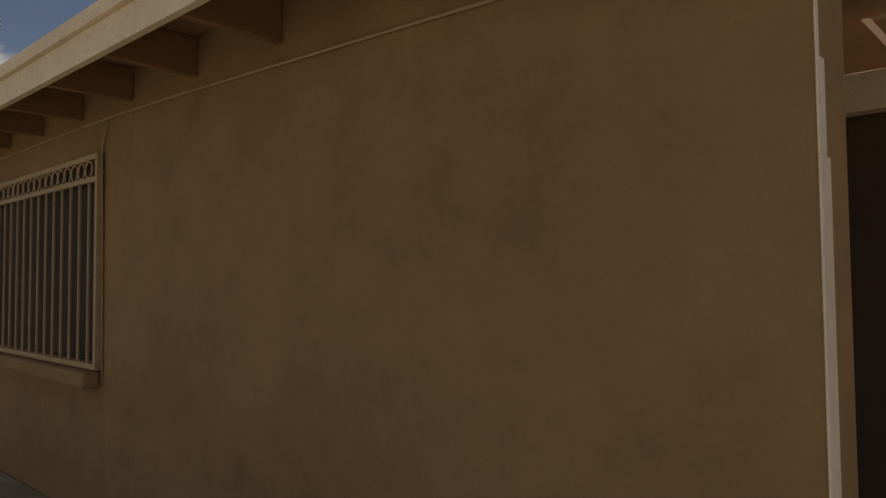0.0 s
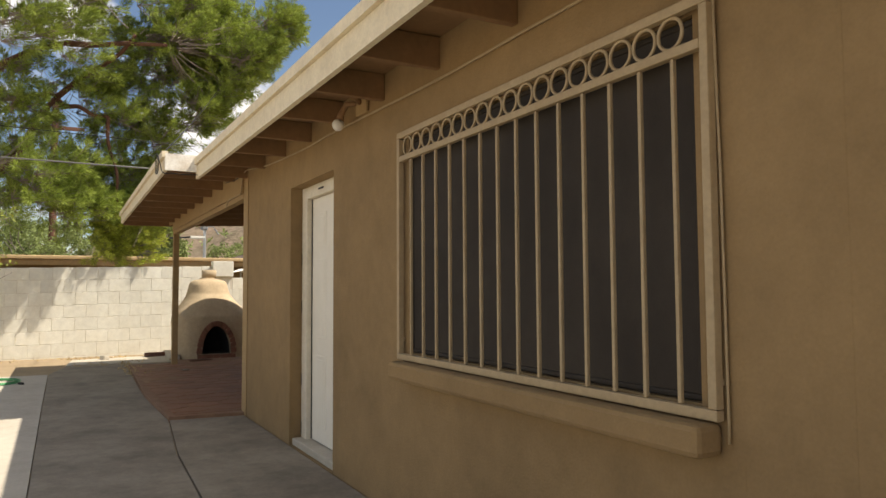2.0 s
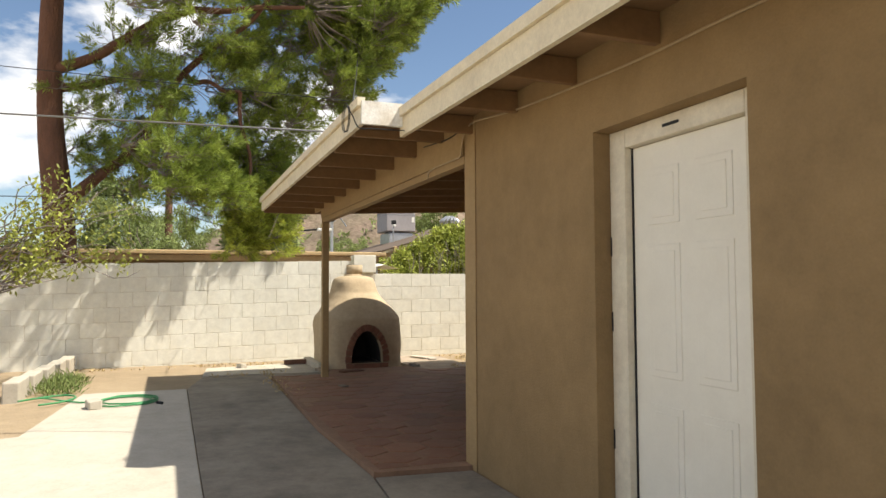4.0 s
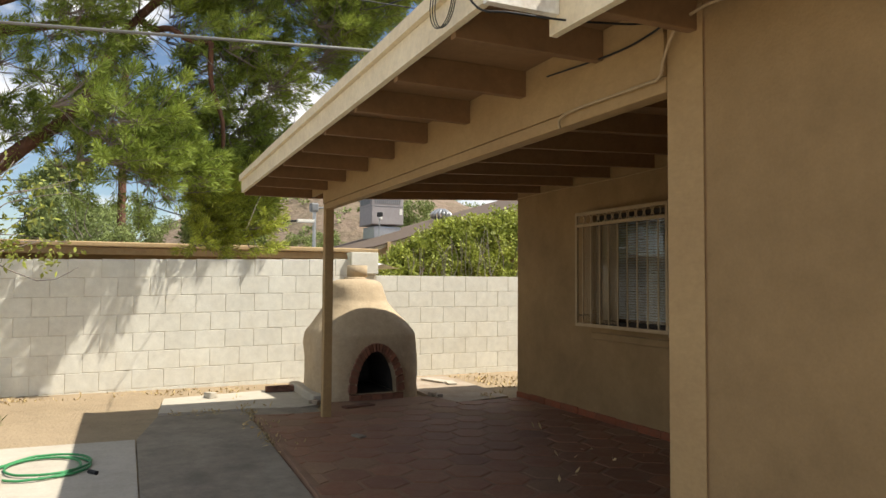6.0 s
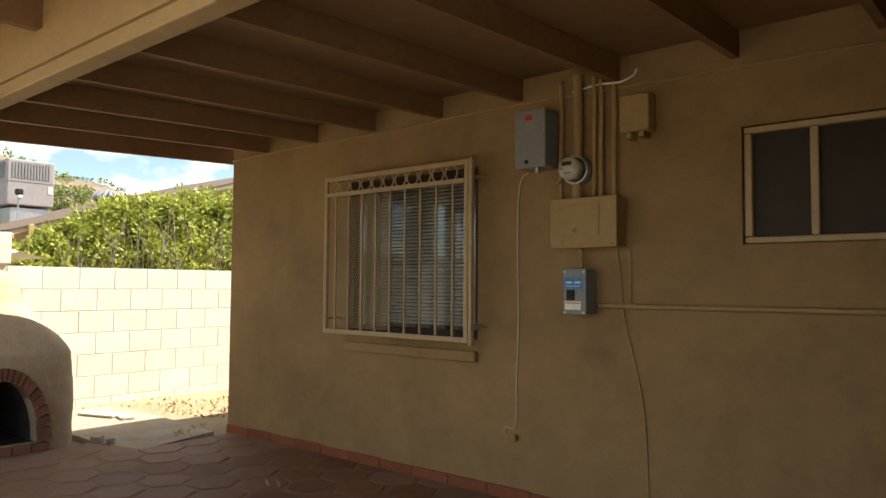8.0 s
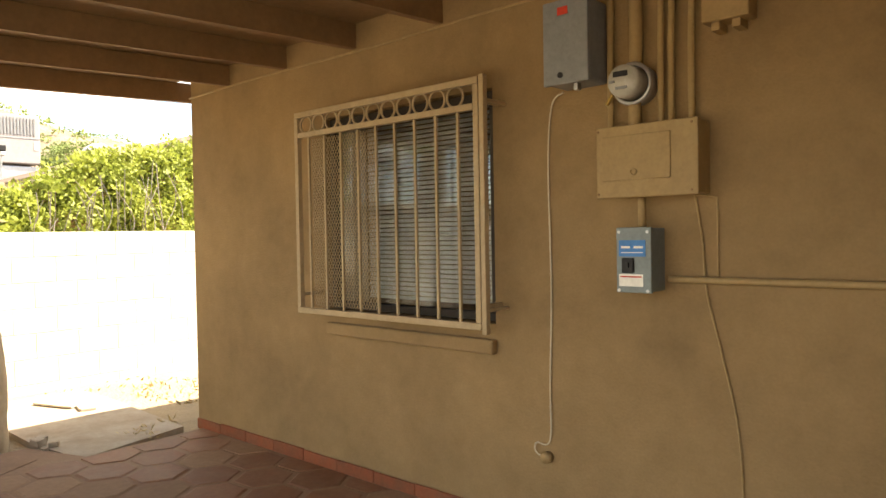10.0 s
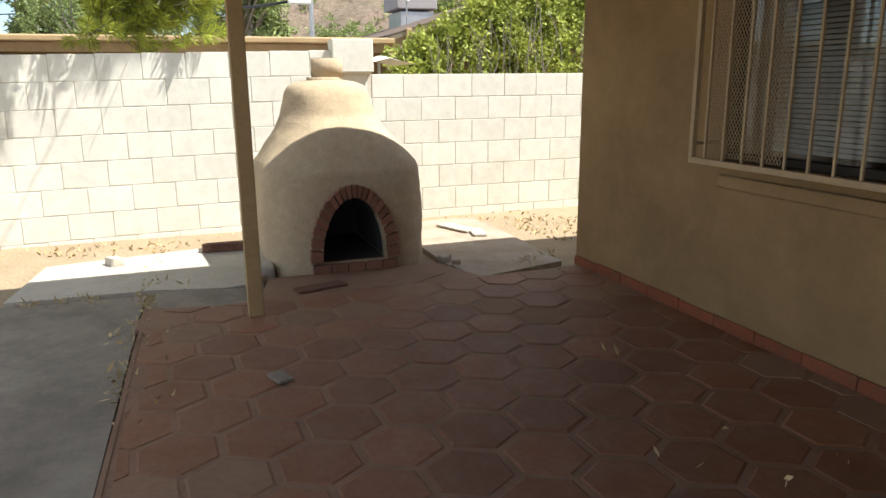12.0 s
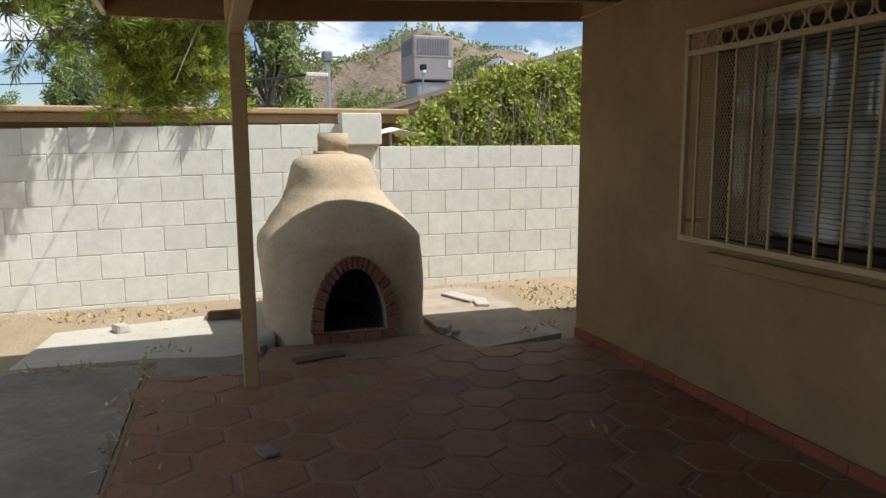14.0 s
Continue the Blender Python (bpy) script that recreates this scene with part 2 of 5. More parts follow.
# ---- mesh helpers ----
class Build:
    """Collects pieces of one mesh in world metres."""

    def __init__(self):
        self.v, self.f = [], []

    def add(self, verts, faces):
        o = len(self.v)
        self.v += [tuple(p) for p in verts]
        self.f += [tuple(i + o for i in f) for f in faces]
        return self

    def box(self, x0, x1, y0, y1, z0, z1):
        x0, x1 = sorted((x0, x1))
        y0, y1 = sorted((y0, y1))
        z0, z1 = sorted((z0, z1))
        return self.add([(x, y, z) for z in (z0, z1) for x, y in ((x0, y0), (x1, y0), (x1, y1), (x0, y1))],
                        [(3, 2, 1, 0), (4, 5, 6, 7), (0, 1, 5, 4), (1, 2, 6, 5), (2, 3, 7, 6), (3, 0, 4, 7)])

    def bevel(self, x0, x1, y0, y1, z0, z1, r=0.006):
        """A box whose edges are chamfered by r."""
        x0, x1 = sorted((x0, x1))
        y0, y1 = sorted((y0, y1))
        z0, z1 = sorted((z0, z1))
        bm = bmesh.new()
        bmesh.ops.create_cube(bm, size=1.0)
        for p in bm.verts:
            p.co = ((x0 + x1) / 2 + p.co.x * (x1 - x0), (y0 + y1) / 2 + p.co.y * (y1 - y0), (z0 + z1) / 2 + p.co.z * (z1 - z0))
        bmesh.ops.bevel(bm, geom=bm.edges[:], offset=min(r, 0.4 * min(x1 - x0, y1 - y0, z1 - z0)), segments=2, affect="EDGES", profile=0.5)
        return self.mesh(bm)

    def mesh(self, bm):
        bm.verts.index_update()
        self.add([p.co[:] for p in bm.verts], [[p.index for p in f.verts] for f in bm.faces])
        bm.free()
        return self

    def tube(self, pts, r, seg=8, r2=None, closed=False):
        """A round tube along pts, its radius running from r to r2."""
        pts = [Vector(p) for p in pts]
        n = len(pts)
        r2 = r if r2 is None else r2
        rings, side = [], None
        for i, p in enumerate(pts):
            if closed:
                d = pts[(i + 1) % n] - pts[i - 1]
            else:
                d = pts[min(i + 1, n - 1)] - pts[max(i - 1, 0)]
            d.normalize()
            if side is None:
                side = d.orthogonal().normalized()
            side = (side - d * side.dot(d)).normalized()
            up = d.cross(side)
            rad = r + (r2 - r) * i / max(n - 1, 1)
            rings.append([p + (side * math.cos(a) + up * math.sin(a)) * rad for a in (2 * math.pi * k / seg for k in range(seg))])
        verts = [q for ring in rings for q in ring]
        faces = []
        for i in range(n if closed else n - 1):
            j = (i + 1) % n
            for k in range(seg):
                k2 = (k + 1) % seg
                faces.append((i * seg + k, i * seg + k2, j * seg + k2, j * seg + k))
        if not closed:
            faces += [tuple(range(seg - 1, -1, -1)), tuple((n - 1) * seg + k for k in range(seg))]
        return self.add(verts, faces)

    def ring(self, c, r, w, axis="y", seg=24, tube=6):
        pts = []
        for k in range(seg):
            a = 2 * math.pi * k / seg
            u, v = r * math.cos(a), r * math.sin(a)
            pts.append((c[0] + u, c[1], c[2] + v) if axis == "y" else (c[0] + u, c[1] + v, c[2]))
        return self.tube(pts, w, tube, closed=True)

    def prism(self, poly, axis, a, b):
        """A flat outline pushed from a to b along an axis."""
        def at(p, q):
            return {"x": (q, p[0], p[1]), "y": (p[0], q, p[1]), "z": (p[0], p[1], q)}[axis]
        n = len(poly)
        return self.add([at(p, a) for p in poly] + [at(p, b) for p in poly],
                        [tuple(range(n - 1, -1, -1)), tuple(range(n, 2 * n))] + [(i, (i + 1) % n, n + (i + 1) % n, n + i) for i in range(n)])


def wall(xs, zs, holes, y0, y1):
    """One wall along x: a grid of cells between the cuts xs and zs, without the cells in holes; one closed surface."""
    bd, ids = Build(), {}

    def vid(i, k, s):
        if (i, k, s) not in ids:
            ids[(i, k, s)] = len(bd.v)
            bd.v.append((xs[i], (y0, y1)[s], zs[k]))
        return ids[(i, k, s)]

    cells = {(i, k) for i in range(len(xs) - 1) for k in range(len(zs) - 1)} - set(holes)
    for i, k in cells:
        bd.f.append((vid(i, k, 0), vid(i + 1, k, 0), vid(i + 1, k + 1, 0), vid(i, k + 1, 0)))
        bd.f.append((vid(i, k + 1, 1), vid(i + 1, k + 1, 1), vid(i + 1, k, 1), vid(i, k, 1)))
        for (di, dk), (p, q) in (((-1, 0), ((i, k + 1), (i, k))), ((1, 0), ((i + 1, k), (i + 1, k + 1))), ((0, -1), ((i, k), (i + 1, k))), ((0, 1), ((i + 1, k + 1), (i, k + 1)))):
            if (i + di, k + dk) not in cells:
                bd.f.append((vid(*q, 0), vid(*p, 0), vid(*p, 1), vid(*q, 1)))
    return bd


ORIGIN = {}


def thing(name, base, label, category, group="", kind=""):
    ob = new(name)
    ob.empty_display_size = 0.1
    ob.location = base
    ORIGIN[ob.name] = Vector(base)
    return tagged(ob, label, category, group, kind)


def to_mesh(name, bd, material, origin, smooth):
    me = bpy.data.meshes.new(name)
    me.from_pydata([(p[0] - origin[0], p[1] - origin[1], p[2] - origin[2]) for p in bd.v], [], bd.f)
    me.materials.append(material)
    bm = bmesh.new()
    bm.from_mesh(me)
    if len(bm.faces) < 60000:
        bmesh.ops.recalc_face_normals(bm, faces=bm.faces[:])
    bm.to_mesh(me)
    bm.free()
    if smooth:
        me.polygons.foreach_set("use_smooth", [True] * len(me.polygons))
    return me


def part(name, bd, material, parent, label="", smooth=False):
    """One mesh under a thing or a part; bd is in world metres."""
    origin = ORIGIN.get(parent.name, Vector((0, 0, 0)))
    ob = new(name, to_mesh(name, bd, material, origin, smooth))
    ob.parent = parent
    ORIGIN[ob.name] = origin
    if label:
        ob["label"] = label
    return ob


def solo(name, bd, material, base, label, category, group="", kind="", smooth=False):
    """A thing that is one mesh."""
    ob = new(name, to_mesh(name, bd, material, base, smooth))
    ob.location = base
    ORIGIN[ob.name] = Vector(base)
    return tagged(ob, label, category, group, kind)


def setting(name, bd, material, label, category, smooth=False):
    return solo(name, bd, material, (0, 0, 0), label, category, kind="structure", smooth=smooth)


def spline(pts, n=8):
    """A smooth line through pts."""
    pts = [Vector(p) for p in pts]
    out = []
    for i in range(len(pts) - 1):
        a, b = pts[max(i - 1, 0)], pts[i]
        c, d = pts[i + 1], pts[min(i + 2, len(pts) - 1)]
        for k in range(n):
            t = k / n
            out.append(0.5 * ((2 * b) + (c - a) * t + (2 * a - 5 * b + 4 * c - d) * t * t + (3 * b - a - 3 * c + d) * t ** 3))
    return out + [pts[-1]]


# ---- the ground ----
gb = Build()
gx = [-420, -120, -60, -30, -22, -16, -14.5, -12, -8, -4, 0, 4, 10, 30, 120, 420]
gy = [-420, -120, -60, -20, -8, -4, -2, 0, 2, 4, 6, 9, 20, 60, 120, 420]
gb.add([(x, y, -0.022) for x in gx for y in gy],
       [(i * len(gy) + j, (i + 1) * len(gy) + j, (i + 1) * len(gy) + j + 1, i * len(gy) + j + 1) for i in range(len(gx) - 1) for j in range(len(gy) - 1)])
setting("ground", gb, DIRT, "bare dry brown dirt of the yard", "ground")

slabs = new("pavement")
tagged(slabs, "cracked grey concrete slabs of driveway and walkway", "pavement", kind="structure")


def slab(outline, top, material, label=""):
    part("slab", Build().prism(outline, "z", top - 0.09, top), material, slabs, label)


slab([(6, -4.5), (6, 0.44), (-9.0, 0.46), (-12.62, 0.475), (-12.66, -0.62), (-10.3, -0.85), (-9.2, -4.5)], 0.0, CONCRETE, "sunlit driveway concrete")
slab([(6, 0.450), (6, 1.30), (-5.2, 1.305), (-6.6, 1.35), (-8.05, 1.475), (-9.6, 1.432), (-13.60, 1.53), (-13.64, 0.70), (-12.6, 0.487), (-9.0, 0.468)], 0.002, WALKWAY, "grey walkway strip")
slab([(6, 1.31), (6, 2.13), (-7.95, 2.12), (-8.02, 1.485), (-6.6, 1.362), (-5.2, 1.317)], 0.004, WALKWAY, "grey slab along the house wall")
slab([(-13.70, 0.70), (-13.67, 1.57), (-13.55, 2.05), (-13.62, 2.29), (-14.9, 2.26), (-14.62, 0.80)], 0.015, CONCRETE, "broken pale concrete slab")
slab([(-13.15, 3.70), (-13.35, 4.46), (-14.75, 4.52), (-15.25, 4.48), (-15.2, 3.62), (-13.7, 3.62)], 0.02, SLAB_DUST, "dusty pale slab beside the fireplace")
slab([(-13.2, 1.58), (-13.07, 2.2), (-13.50, 2.22), (-13.63, 1.60)], 0.012, WALKWAY, "small broken slab by the post")

# ---- house walls ----
FY, FT = 2.135, 0.22
setting("wall_front", wall([-8.07, -6.52, -5.555, -4.43, -2.60, 0.93], [-0.05, 0.0, 0.84, 1.915, 1.93, 2.33],
                           [(1, 1), (1, 2), (1, 3), (3, 2)], FY, FY + FT), STUCCO, "tan stucco front wall of the house", "wall")
setting("wall_return", Build().box(-8.07, -7.86, FY + FT, 4.52, -0.05, 2.5), STUCCO, "tan stucco return wall at the patio", "wall")
setting("wall_patio", wall([-13.24, -11.80, -10.62, -9.06, -8.45, -7.86], [-0.05, 0.93, 1.46, 1.99, 2.02, 2.50],
                           [(1, 1), (1, 2), (3, 2), (3, 3)], 4.52, 4.76), STUCCO, "tan stucco wall behind the patio", "wall")
setting("wall_west", Build().box(-13.24, -13.0, 4.76, 9.0, -0.05, 2.55), STUCCO, "tan stucco end wall of the house", "wall")
setting("wall_north", Build().box(-13.0, -1.0, 8.76, 9.0, -0.05, 2.55), STUCCO, "tan stucco rear wall", "wall")
setting("wall_east", Build().box(-1.2, -1.0, FY + FT, 8.76, -0.05, 2.34), STUCCO, "tan stucco side wall at the porch", "wall")
setting("floor_inside", Build().box(-13.0, -1.2, 4.76, 8.76, -0.04, 0.0).box(-7.86, -1.2, 2.36, 4.76, -0.04, 0.0), ROOM, "dim indoor floor", "floor")

for sx, sz in ((-2.18, 2.1), (-2.47, 0.7)):
    part("stucco_seam", Build().bevel(sx - 0.006, sx + 0.006, FY - 0.0012, FY + 0.01, 0.0, sz, 0.002), STUCCO, bpy.data.objects["wall_front"])

part("board_joint", Build().box(-7.905, -7.8995, 2.1338, 2.1345, 0.0, 2.25), RAFTER, bpy.data.objects["wall_front"], "dark crack beside the corner board")

# corner board where the patio beam meets the house
solo("corner_post", Build().bevel(-8.078, -7.905, 2.128, 2.1335, 0.0, 2.30, 0.002).bevel(-8.078, -8.072, 2.134, 2.23, 0.0, 2.03, 0.002), PAINT_TAN, (-8.0, 2.13, 0.0),
     "tan painted flat timber post on the house corner", "post")

# ---- roofs ----
setting("ceiling_house", Build().box(-8.18, 0.95, 1.737, 2.14, 2.332, 2.36).box(-8.10, 0.62, 2.14, 4.56, 2.345, 2.40).box(-13.45, 0.62, 4.56, 9.2, 2.51, 2.56), DECK, "tan painted roof boards", "ceiling")
roof_m = thing("main_eave", (-4, 1.9, 2.2), "tan rafters and cream fascia of the house eave", "eave", kind="structure")


def eave_z(x):
    """Underside of the main eave, which rises a little towards the patio."""
    return 2.165 + 0.008 * (-2.7 - x)


def sloped(x0, x1, y0, y1, z0, z1, h):
    """A board along x from height z0 to z1, h tall."""
    return Build().add([(x, y, z + d) for x, z in ((x0, z0), (x1, z1)) for y, d in ((y0, 0), (y1, 0), (y1, h), (y0, h))],
                       [(3, 2, 1, 0), (4, 5, 6, 7), (0, 1, 5, 4), (1, 2, 6, 5), (2, 3, 7, 6), (3, 0, 4, 7)])


for i in range(14):
    x = -7.95 + 0.64 * i
    part("rafter", Build().bevel(x - 0.02, x + 0.02, 1.737, 2.133, eave_z(x) + 0.004, 2.328, 0.003), RAFTER, roof_m)
part("fascia", sloped(-8.20, 0.98, 1.705, 1.735, eave_z(-8.2), eave_z(0.98), 0.125), CREAM, roof_m, "cream painted fascia board")
part("drip_edge", sloped(-8.20, 0.98, 1.682, 1.734, eave_z(-8.2) + 0.127, eave_z(0.98) + 0.127, 0.062), CREAM, roof_m, "stepped cream roof edge")
part("roof_sheet", Build().box(-8.18, 0.60, 1.737, 2.139, 2.362, 2.37).box(-8.10, 0.60, 2.14, 4.555, 2.402, 2.41), ROOFING, roof_m)


def patio_z(x, y):
    """Underside of the patio rafters; the roof falls a little to the yard and to its far end."""
    return 2.228 + max(0.0, y - 2.12) * 0.045 + 0.009 * (x + 10.8)


def slope_board(x0, x1, y0, y1, d0, d1):
    return Build().add([(x, y, patio_z(x, y) + d) for x in (x0, x1) for y, d in ((y0, d0), (y1, d0), (y1, d1), (y0, d1))],
                       [(3, 2, 1, 0), (4, 5, 6, 7), (0, 1, 5, 4), (1, 2, 6, 5), (2, 3, 7, 6), (3, 0, 4, 7)])


patio_roof = thing("patio_roof", (-11, 3, 2.25), "low timber patio roof with brown rafters and cream fascia", "patio roof", kind="structure")
END = -13.46
for i in range(8):
    x = -8.47 - 0.614 * i
    part("rafter", slope_board(x - 0.02, x + 0.02, 1.455, 2.12, 0.0, 0.128), RAFTER, patio_roof)
    part("rafter", slope_board(x - 0.02, x + 0.02, 2.12, 4.518, 0.0, 0.128), RAFTER, patio_roof)
part("roof_deck", slope_board(END, -8.17, 1.453, 2.12, 0.130, 0.15), DECK, patio_roof)
part("roof_deck", slope_board(END, -8.085, 2.12, 4.518, 0.130, 0.15), DECK, patio_roof)
part("fascia", slope_board(END, -8.17, 1.422, 1.452, 0.02, 0.135), CREAM, patio_roof, "cream painted fascia board")
part("drip_edge", slope_board(END - 0.02, -8.15, 1.398, 1.450, 0.137, 0.195), CREAM, patio_roof, "stepped cream roof edge")
part("end_fascia", slope_board(-8.168, -8.135, 1.424, 1.704, 0.015, 0.17), PEELING, patio_roof, "peeling cream end board")
part("end_rafter", slope_board(END, END + 0.04, 1.455, 2.12, -0.005, 0.129), RAFTER, patio_roof)
part("end_rafter", slope_board(END, END + 0.04, 2.12, 4.75, -0.005, 0.129), RAFTER, patio_roof)
part("roof_sheet", slope_board(END, -8.17, 1.452, 2.12, 0.152, 0.165), ROOFING, patio_roof)
part("roof_sheet", slope_board(END, -8.085, 2.12, 4.518, 0.152, 0.165), ROOFING, patio_roof)

for i in range(-1, 8):
    x = -8.47 - 0.614 * i
    part("blocking", slope_board(max(END + 0.045, x - 0.592), min(-8.096, x - 0.022), 2.125, 2.15, 0.001, 0.128), PAINT_TAN, patio_roof, "tan boards between the rafters")

beam = thing("patio_beam", (-10.4, 2.16, 2.03), "tan painted timber beam carrying the patio roof", "beam")
part("upper_plank", Build().prism([(-12.88, 2.09), (-8.08, 2.09), (-8.08, 2.2505), (-12.88, 2.2075)], "y", 2.115, 2.225), PAINT_TAN, beam)
part("lower_plank", Build().bevel(-12.84, -8.081, 2.125, 2.205, 2.032, 2.089, 0.006), PAINT_TAN, beam)
post = thing("patio_post", (-12.86, 2.165, 0.03), "slim tan painted square post under the beam", "post")
part("shaft", Build().bevel(-12.895, -12.81, 2.125, 2.21, 0.024, 2.088, 0.006), PAINT_TAN, post)


# ---- windows and door ----
def grille(base, x0, x1, z0, z1, y, rail_z, first, step, bars, rings, rad, ring_step, name_label, stand, lead=0.035):
    """An iron window guard: frame, rail, bars from first on, and a row of rings above the rail."""
    g = thing("window_grille", base, name_label, "window grille")
    w = 0.014
    part("frame", Build().bevel(x0, x1, y - w, y + w, z1 - 0.03, z1, 0.003).bevel(x0, x1, y - w, y + w, z0, z0 + 0.03, 0.003)
         .bevel(x0, x0 + 0.028, y - w, y + w, z0 + 0.031, z1 - 0.031, 0.003).bevel(x1 - 0.028, x1, y - w, y + w, z0 + 0.031, z1 - 0.031, 0.003), GRILLE, g)
    part("rail", Build().bevel(x0 + 0.029, x1 - 0.029, y - w, y + w, rail_z - 0.014, rail_z + 0.014, 0.003), GRILLE, g)
    for i in range(bars):
        cx = first + step * i
        part("bar", Build().bevel(cx - 0.0065, cx + 0.0065, y - 0.0065, y + 0.0065, z0 + 0.031, rail_z - 0.015, 0.002), GRILLE, g)
    for i in range(rings):
        part("ring", Build().ring((x0 + lead + ring_step * (i + 0.5), y, (rail_z + z1) / 2 - 0.008), rad, 0.006), GRILLE, g, smooth=True)
    for px in (x0 + 0.012, x1 - 0.012):
        for pz in (z0 + 0.1, z1 - 0.1):
            part("bracket", Build().bevel(px - 0.008, px + 0.008, y + w, stand, pz - 0.009, pz + 0.009, 0.002), GRILLE, g)
    return g


grille((-3.51, 2.11, 0.81), -4.495, -2.517, 0.806, 1.948, 2.108, 1.812, -4.352, 0.131, 14, 18, 0.045, 0.102, "beige iron window grille with a row of rings", FY, 0.053)
win = thing("window_1", (-3.5, 2.24, 0.84), "wide window behind a dark insect screen", "window", kind="structure")
part("window_frame", Build().bevel(-4.427, -2.603, 2.146, 2.215, 0.843, 0.862).bevel(-4.427, -2.603, 2.146, 2.215, 1.893, 1.912)
     .bevel(-4.427, -4.408, 2.146, 2.215, 0.863, 1.892).bevel(-2.622, -2.603, 2.146, 2.215, 0.863, 1.892).bevel(-3.525, -3.495, 2.160, 2.215, 0.863, 1.892), SCREEN, win)
part("screen", Build().box(-4.408, -2.622, 2.152, 2.156, 0.863, 1.892), SCREEN, win, "dark insect screen")
part("window_sill", Build().bevel(-4.48, -2.53, 2.035, 2.134, 0.712, 0.80, 0.018), STUCCO, win, "rounded stucco sill")

frame_d = thing("door_frame", (-6.04, 2.28, 0.05), "worn white timber frame in a deep stucco recess", "door frame", kind="structure")
part("jamb", Build().bevel(-6.518, -6.40, 2.225, 2.35, 0.05, 1.928, 0.004), JAMB, frame_d)
part("jamb", Build().bevel(-5.66, -5.557, 2.225, 2.35, 0.05, 1.928, 0.004), JAMB, frame_d)
part("head", Build().bevel(-6.398, -5.662, 2.225, 2.35, 1.84, 1.928, 0.004), JAMB, frame_d)
part("threshold", Build().bevel(-6.518, -5.557, 2.155, 2.35, 0.0, 0.05, 0.008), CONCRETE, frame_d, "concrete threshold")
for hz in (0.12, 0.48, 1.03, 1.385):
    part("hinge", Build().bevel(-6.518, -6.508, 2.2215, 2.227, hz - 0.045, hz + 0.045, 0.002), BLACK, frame_d)
part("closer_slot", Build().bevel(-6.12, -6.02, 2.217, 2.226, 1.878, 1.89, 0.002), BLACK, frame_d)
door = thing("door_1", (-6.03, 2.28, 0.055), "white six-panel house door, closed", "door", kind="structure")
DX0, DX1, DY = -6.393, -5.665, 2.268
part("leaf", Build().bevel(DX0, DX1, DY, DY + 0.045, 0.056, 1.837, 0.004), DOOR, door)
pw = (DX1 - DX0 - 0.31) / 2
for c in range(2):
    px = DX0 + 0.105 + c * (pw + 0.10)
    for z0, z1 in ((0.16, 0.68), (0.80, 1.38), (1.47, 1.72)):
        part("panel", Build().bevel(px, px + pw, DY - 0.004, DY + 0.002, z0, z1, 0.004).bevel(px + 0.03, px + pw - 0.03, DY - 0.007, DY, z0 + 0.03, z1 - 0.03, 0.004), DOOR, door)
# black strip set into the hinge-side gap to stand for its shade
part("gap_shade_strip", Build().box(-6.3995, -6.3935, 2.262, 2.30, 0.056, 1.837), BLACK, door, "black strip for the shade in the hinge-side gap")

grille((-11.19, 4.37, 0.92), -11.86, -10.575, 0.922, 2.01, 4.37, 1.885, -11.75, 0.1315, 9, 11, 0.046, 0.106, "beige iron window grille with rings at its top", 4.52)
solo("grille_stile", Build().bevel(-10.566, -10.542, 4.352, 4.382, 0.905, 2.015, 0.003).bevel(-10.56, -10.545, 4.382, 4.519, 1.9, 1.915, 0.002).bevel(-10.56, -10.545, 4.382, 4.519, 1.0, 1.015, 0.002), GRILLE, (-10.555, 4.36, 0.905), "fixed beige iron stile beside the hinged grille", "grille stile")
win2 = thing("window_2", (-11.2, 4.6, 0.93), "sliding window with half-open blinds and lace curtain", "window", kind="structure")
part("window_frame", Build().bevel(-11.795, -10.625, 4.55, 4.60, 0.935, 0.975).bevel(-11.795, -10.625, 4.55, 4.60, 1.945, 1.985)
     .bevel(-11.795, -11.755, 4.55, 4.60, 0.977, 1.943).bevel(-10.665, -10.625, 4.55, 4.60, 0.977, 1.943), SCREEN, win2, "dark metal frame")
pane = part("pane", Build().box(-11.755, -10.665, 4.575, 4.58, 0.977, 1.943), glass("window_glass"), win2)
pane.visible_shadow = False
def mesh_screen(x0, x1, z0, z1, y, step):
    """Expanded metal: two families of slanting wires, cut to the opening."""
    bd, h, w = Build(), z1 - z0, x1 - x0
    run = h * 0.62
    for s in (1, -1):
        t = -run
        while t < w:
            xa, xb = (x0 + t, x0 + t + run) if s > 0 else (x0 + t + run, x0 + t)
            pa, pb = [xa, z0], [xb, z1]
            for lim, low in ((x0, True), (x1, False)):
                for p, q in ((pa, pb), (pb, pa)):
                    if (p[0] < lim) == low and p[0] != lim and (q[0] - p[0]) != 0:
                        k = (lim - p[0]) / (q[0] - p[0])
                        if 0 <= k <= 1:
                            p[1], p[0] = p[1] + (q[1] - p[1]) * k, lim
            if x0 - 1e-6 <= min(pa[0], pb[0]) and max(pa[0], pb[0]) <= x1 + 1e-6 and abs(pa[1] - pb[1]) > 0.01:
                bd.tube([(pa[0], y + 0.001 * s, pa[1]), (pb[0], y + 0.001 * s, pb[1])], 0.0021, 4)
            t += step
    return bd


